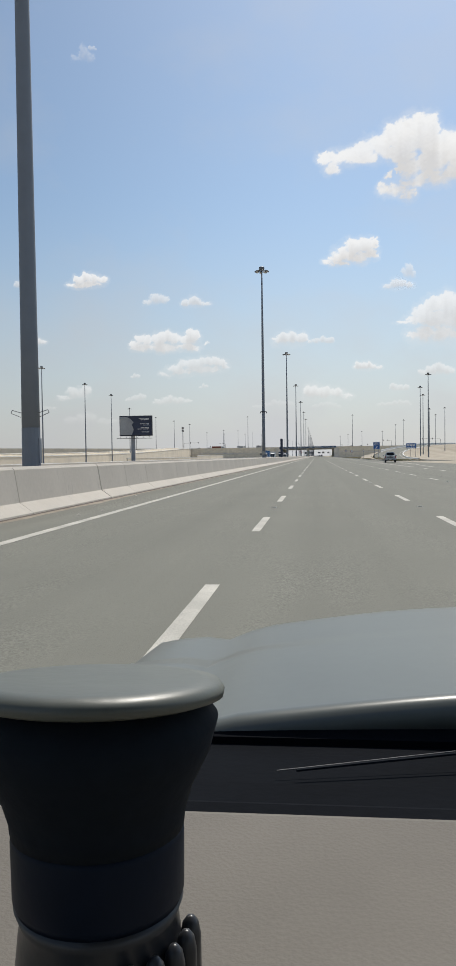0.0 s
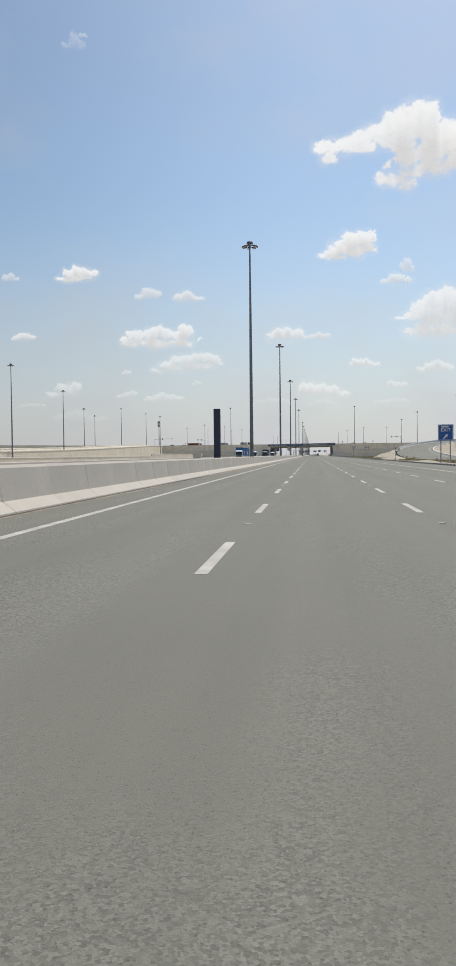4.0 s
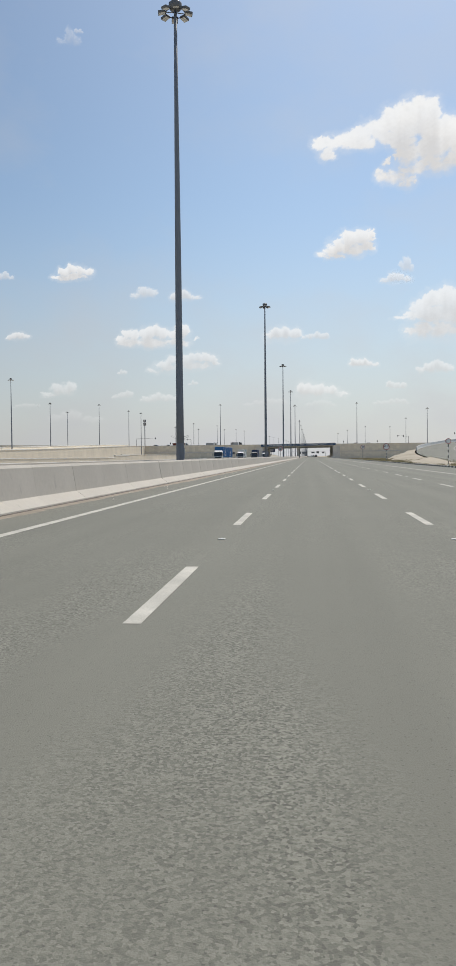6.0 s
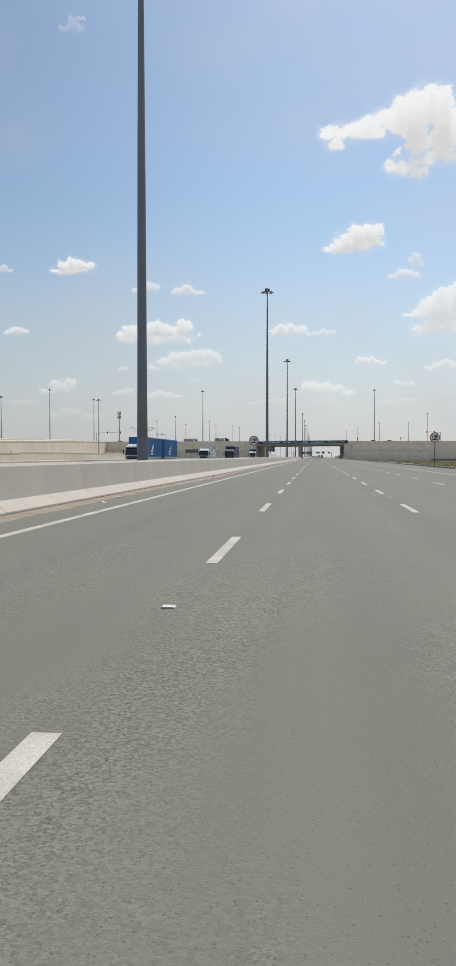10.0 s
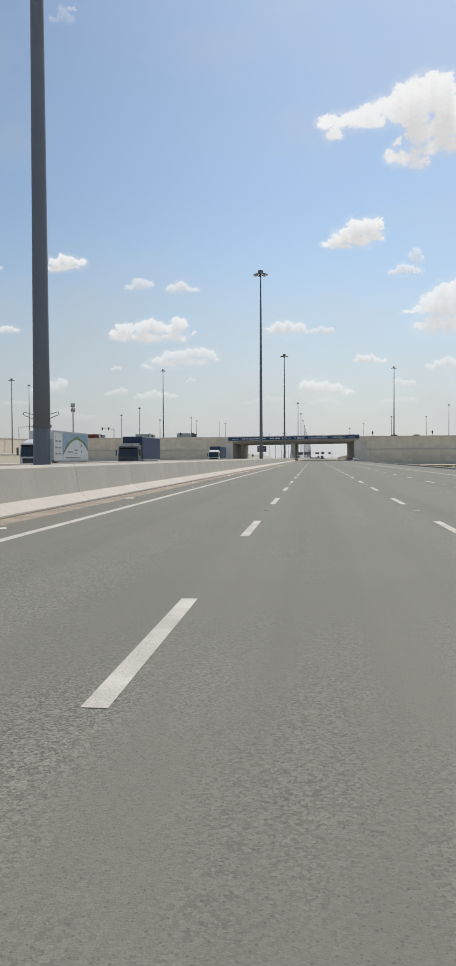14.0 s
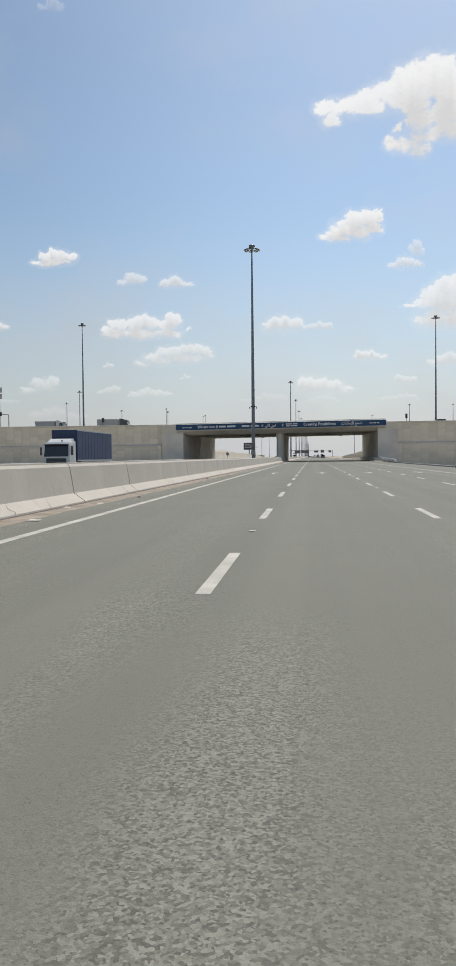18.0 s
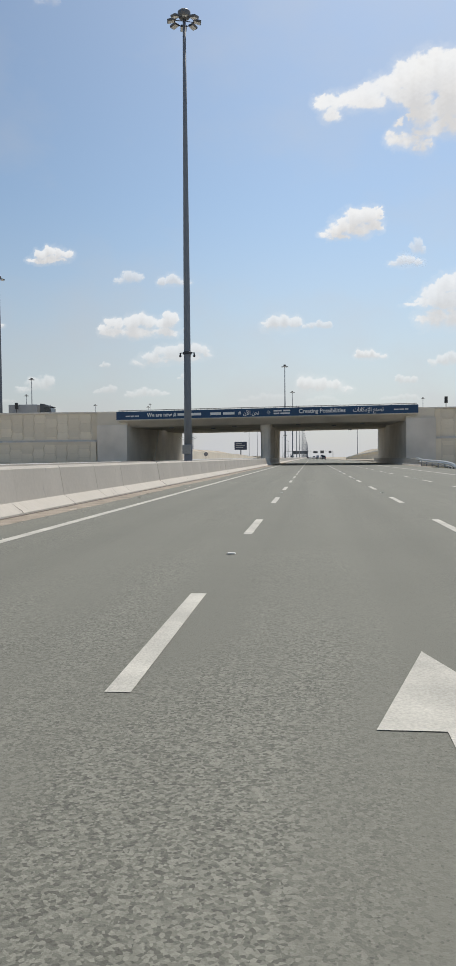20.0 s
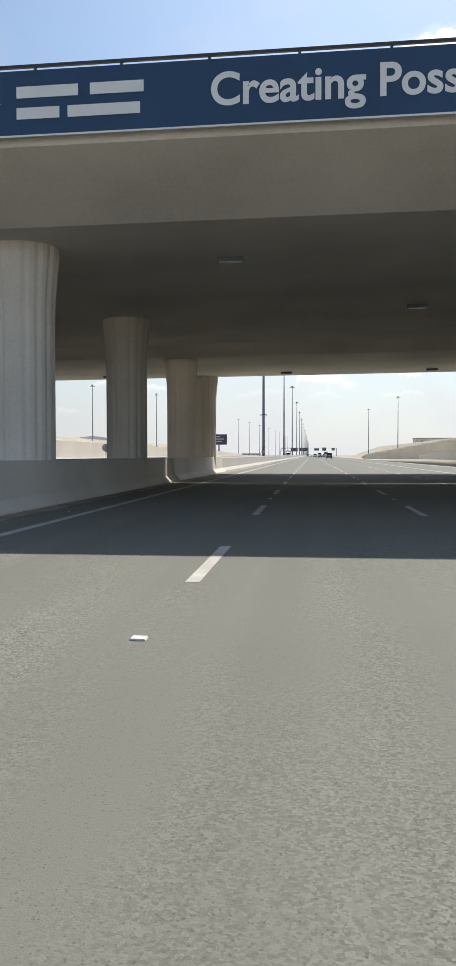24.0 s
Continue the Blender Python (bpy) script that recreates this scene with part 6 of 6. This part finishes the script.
tagged(part("gravel", bm, CONCRETE), "scattered pebbles and grit beside the barrier", "gravel", kind="stuff")

# paper scraps blown against the barrier, and cracks in its foot
bm = B()
for i in range(70):
    y, x = rnd.uniform(300, 745), -6.5 + rnd.random() * 0.85
    a, w_, h_ = rnd.uniform(0, 6.28), rnd.uniform(0.04, 0.16), rnd.uniform(0.03, 0.09)
    c, d = Vector((math.cos(a) * w_, math.sin(a) * w_, 0)), Vector((-math.sin(a) * h_, math.cos(a) * h_, 0))
    p = Vector((x, y, 0.02))
    q = [p - c - d, p + c - d, p + c + d + Vector((0, 0, rnd.uniform(0.01, 0.05))), p - c + d + Vector((0, 0, rnd.uniform(0.0, 0.03)))]
    bm.faces.new([bm.verts.new(v) for v in q])
SCRAP = mat("paper_scrap", (0.55, 0.52, 0.46), 0.9, var=0.35, big=0.6, fine=20, bump=0)
tagged(part("litter", bm, SCRAP), "pale paper scraps and rubble bits along the barrier foot", "litter", kind="stuff")
CRACK = mat("crack_dark", (0.13, 0.115, 0.10), 0.95, var=0.3, big=3, fine=40, bump=0.2)
for i in range(46):
    y0, up = (rnd.uniform(60, 745) if i < 20 else rnd.uniform(430, 745)), rnd.uniform(0.3, 1.0)
    pts, yy = [], y0
    for k in range(6):
        f = up * k / 5
        yy += rnd.uniform(-0.10, 0.16)
        pts.append((-6.71 - 0.32 * f + 0.004, yy, 0.06 + 0.23 * f + 0.003))
    w_ = rnd.uniform(0.012, 0.035)
    part("crack", flat_strip(B(), [(x, y - w_ * (1 - k / 6), z) for k, (x, y, z) in enumerate(pts)], [(x, y + w_ * (1 - k / 6), z) for k, (x, y, z) in enumerate(pts)]), CRACK, median, "dark crack in the concrete foot")

# dry scrub on the slope beside the kerb
SCRUB = mat("dry_scrub", (0.19, 0.18, 0.07), 0.9, var=0.35, big=1.5, fine=8, bump=0.1, tint=(0.24, 0.20, 0.10))
bm = B()
for i in range(6800):
    y = 200 + 520 * rnd.random() ** 1.15
    x = 15.0 + abs(rnd.gauss(0, 1.6)) + (0.3 if y < 300 else 0)
    if rnd.random() < 0.2:
        x += rnd.uniform(1, 6)
    fx, rx_, rz_ = (float(np.interp(y, [p.y for p in foot], [p.x for p in foot])), float(np.interp(y, [p.y for p in RAMP_L], [p.x for p in RAMP_L])), float(np.interp(y, [p.y for p in RAMP_L], [p.z for p in RAMP_L])))
    x += max(0.0, fx - 15.1) * rnd.random()
    z0 = 0.02 + rz_ * max(0.0, min(1.0, (x - fx) / max(1.0, rx_ - fx)))
    if y > 545:
        x = 14.9 + rnd.random() ** 1.5 * 6
        z0 = -0.06 - 1.29 * min(1.0, (x - 14.8) / 5.2) * max(0.0, min(1.0, (y - 560) / 80))
    hgt = rnd.uniform(0.06, 0.26)
    for q in range(5):
        a, lean = rnd.uniform(0, 6.28), rnd.uniform(0.1, 0.35)
        c = (x + rnd.uniform(-.2, .2), y + rnd.uniform(-.2, .2))
        w_ = rnd.uniform(0.04, 0.12)
        p = [bm.verts.new((c[0] - w_ * math.sin(a), c[1] + w_ * math.cos(a), z0)), bm.verts.new((c[0] + w_ * math.sin(a), c[1] - w_ * math.cos(a), z0)), bm.verts.new((c[0] + lean * math.cos(a), c[1] + lean * math.sin(a), z0 + hgt))]
        bm.faces.new(p)
tagged(part("dry_scrub", bm, SCRUB), "low dry yellow-green scrub along the kerb", "scrub", kind="stuff")

# roadside barrier past the abutment, with a tapered nose
BARP = [(13.78, 0.0), (13.79, 0.07), (13.95, 0.28), (14.03, 1.0), (14.26, 1.0), (14.28, 0.0)]
bm = B()
rings(bm, [[(x + 0.04, y, z * k) for x, z in BARP] for y, k in ((722.5, 0.55), (725.0, 0.86), (727.2, 1.0), (803.0, 1.0))])
side = part("barrier_roadside", bm, CONCRETE)
tagged(side, "low concrete barrier along the foot of the abutment", "barrier", kind="structure")
for y in (733.2, 739.2, 745.2, 751.2, 757.2, 763.2, 769.2, 775.2, 781.2, 787.2, 793.2, 799.2):
    part("joint_filler", prism(B(), [(x + 0.035 if x < 14.1 else x + 0.045, z * 1.003) for x, z in BARP], "y", y - 0.012, y + 0.012), DKGREY, side)
# sand blown against the barrier foot
bm = B()
for k in range(46):
    y = 712.0 + k * 1.9
    n_ = noise.noise(Vector((y * 0.31, 0.7, 0)))
    w_ = max(0.08, 0.34 + 0.4 * n_) * (1 if y < 752 else 0.5)
    rings(bm, [[(13.86 - w_, y, 0.002), (13.90, y, 0.05 + 0.04 * n_), (14.3, y, 0.06), (14.3, y, -0.01)], [(13.86 - w_ * 0.8, y + 1.9, 0.002), (13.90, y + 1.9, 0.05 + 0.04 * n_), (14.3, y + 1.9, 0.06), (14.3, y + 1.9, -0.01)]])
tagged(part("blown_sand", bm, SAND), "pale sand blown against the barrier foot", "sand", kind="stuff")
# guard rail that joins the nose and bends down to the ground
gr = thing("guard_rail", "bent white steel guard rail joining the barrier nose", "guard rail")
RAILP = smooth_path([(13.80, 727.6, 0.90), (13.76, 725.0, 0.96), (13.78, 721.0, 0.80), (13.95, 714.0, 0.70), (14.15, 706.5, 0.62), (14.3, 702.0, 0.42), (14.38, 700.0, 0.12)])
bm = B()
sweep(bm, RAILP, [(0, -0.17), (0.06, -0.09), (0, 0), (0.06, 0.09), (0, 0.17), (-0.02, 0.17), (-0.02, -0.17)])
part("rail", bm, WHITEP, gr)
bm = B()
sweep(bm, [Vector((p.x + 0.12, p.y, p.z - 0.34)) for p in RAILP[6:30]], [(-0.03, -0.05), (0.03, -0.05), (0.03, 0.05), (-0.03, 0.05)])
part("rub_rail", bm, POSTG, gr)
for y, x, h_ in ((722.5, 13.9, 0.86), (718.5, 13.95, 0.76), (714.5, 14.05, 0.72), (710.5, 14.15, 0.66), (706.5, 14.25, 0.62), (702.6, 14.38, 0.45)):
    part("post", box(B(), x - 0.06, x + 0.06, y - 0.05, y + 0.05, -0.06, h_), POSTG, gr)

# interlocking facing panels of the walls: cross shaped, columns half a panel apart
def panel_mesh(w, steps):
    """steps: (height, wide or narrow) from the foot up."""
    left, right = [], []
    for (za, zb), wide in steps:
        h_ = w / 2 + (0.10 if wide else -0.10)
        right += [(h_, za), (h_, zb)]
        left += [(-h_, za), (-h_, zb)]
    bm = prism(B(), right + left[::-1], "y", -0.08, 0.0)
    bmesh.ops.recalc_face_normals(bm, faces=bm.faces[:])
    return mesh_of(bm, "panel", PANEL)


PW, PH, GAP = 2.0, 1.52, 0.09
q1, q2, q3, q4 = PH / 4, PH / 2, PH * 3 / 4, PH - GAP
full = panel_mesh(PW - GAP, (((0, q1), 0), ((q1, q3 - GAP), 1), ((q3 - GAP, q4), 0)))
half_foot = panel_mesh(PW - GAP, (((0, q1 - GAP), 1), ((q1 - GAP, q2 - GAP), 0)))
half_top = panel_mesh(PW - GAP, (((0, q1), 0), ((q1, q2 - GAP), 1)))
for wall, x0, x1, z0, rows, y in ((wall_left, -112, -37.4, 4.40, 3, 753.0), (tier_left, -112, -37.4, 0.0, 2.75, 752.1), (wall_right, 21.1, 60, 4.40, 3, 753.0), (tier_right, 21.1, 60, -1.52, 3.75, 752.1)):
    edge = part("panel", box(B(), -0.45, 0.41 if x0 > 0 else 0.45, -0.08, 0, 0.02, rows * PH - 0.06), PANEL, wall)
    edge.location = ((x0 - 0.6) if x0 > 0 else (x1 + 0.6), y, z0)
    for c in range(int((x1 - x0) / PW)):
        x = (x1 - PW * (c + 0.5)) if x0 < 0 else (x0 + PW * (c + 0.5))
        z = z0 + 0.02
        top = z0 + rows * PH
        if c % 2:
            ob = part("panel", half_foot, None, wall)
            ob.location = (x, y, z)
            z += PH / 2
        while z + PH / 2 < top + 0.05:
            whole = z + PH <= top + 0.05
            ob = part("panel", full if whole else half_top, None, wall)
            ob.location = (x, y, z)
            z += PH if whole else PH / 2
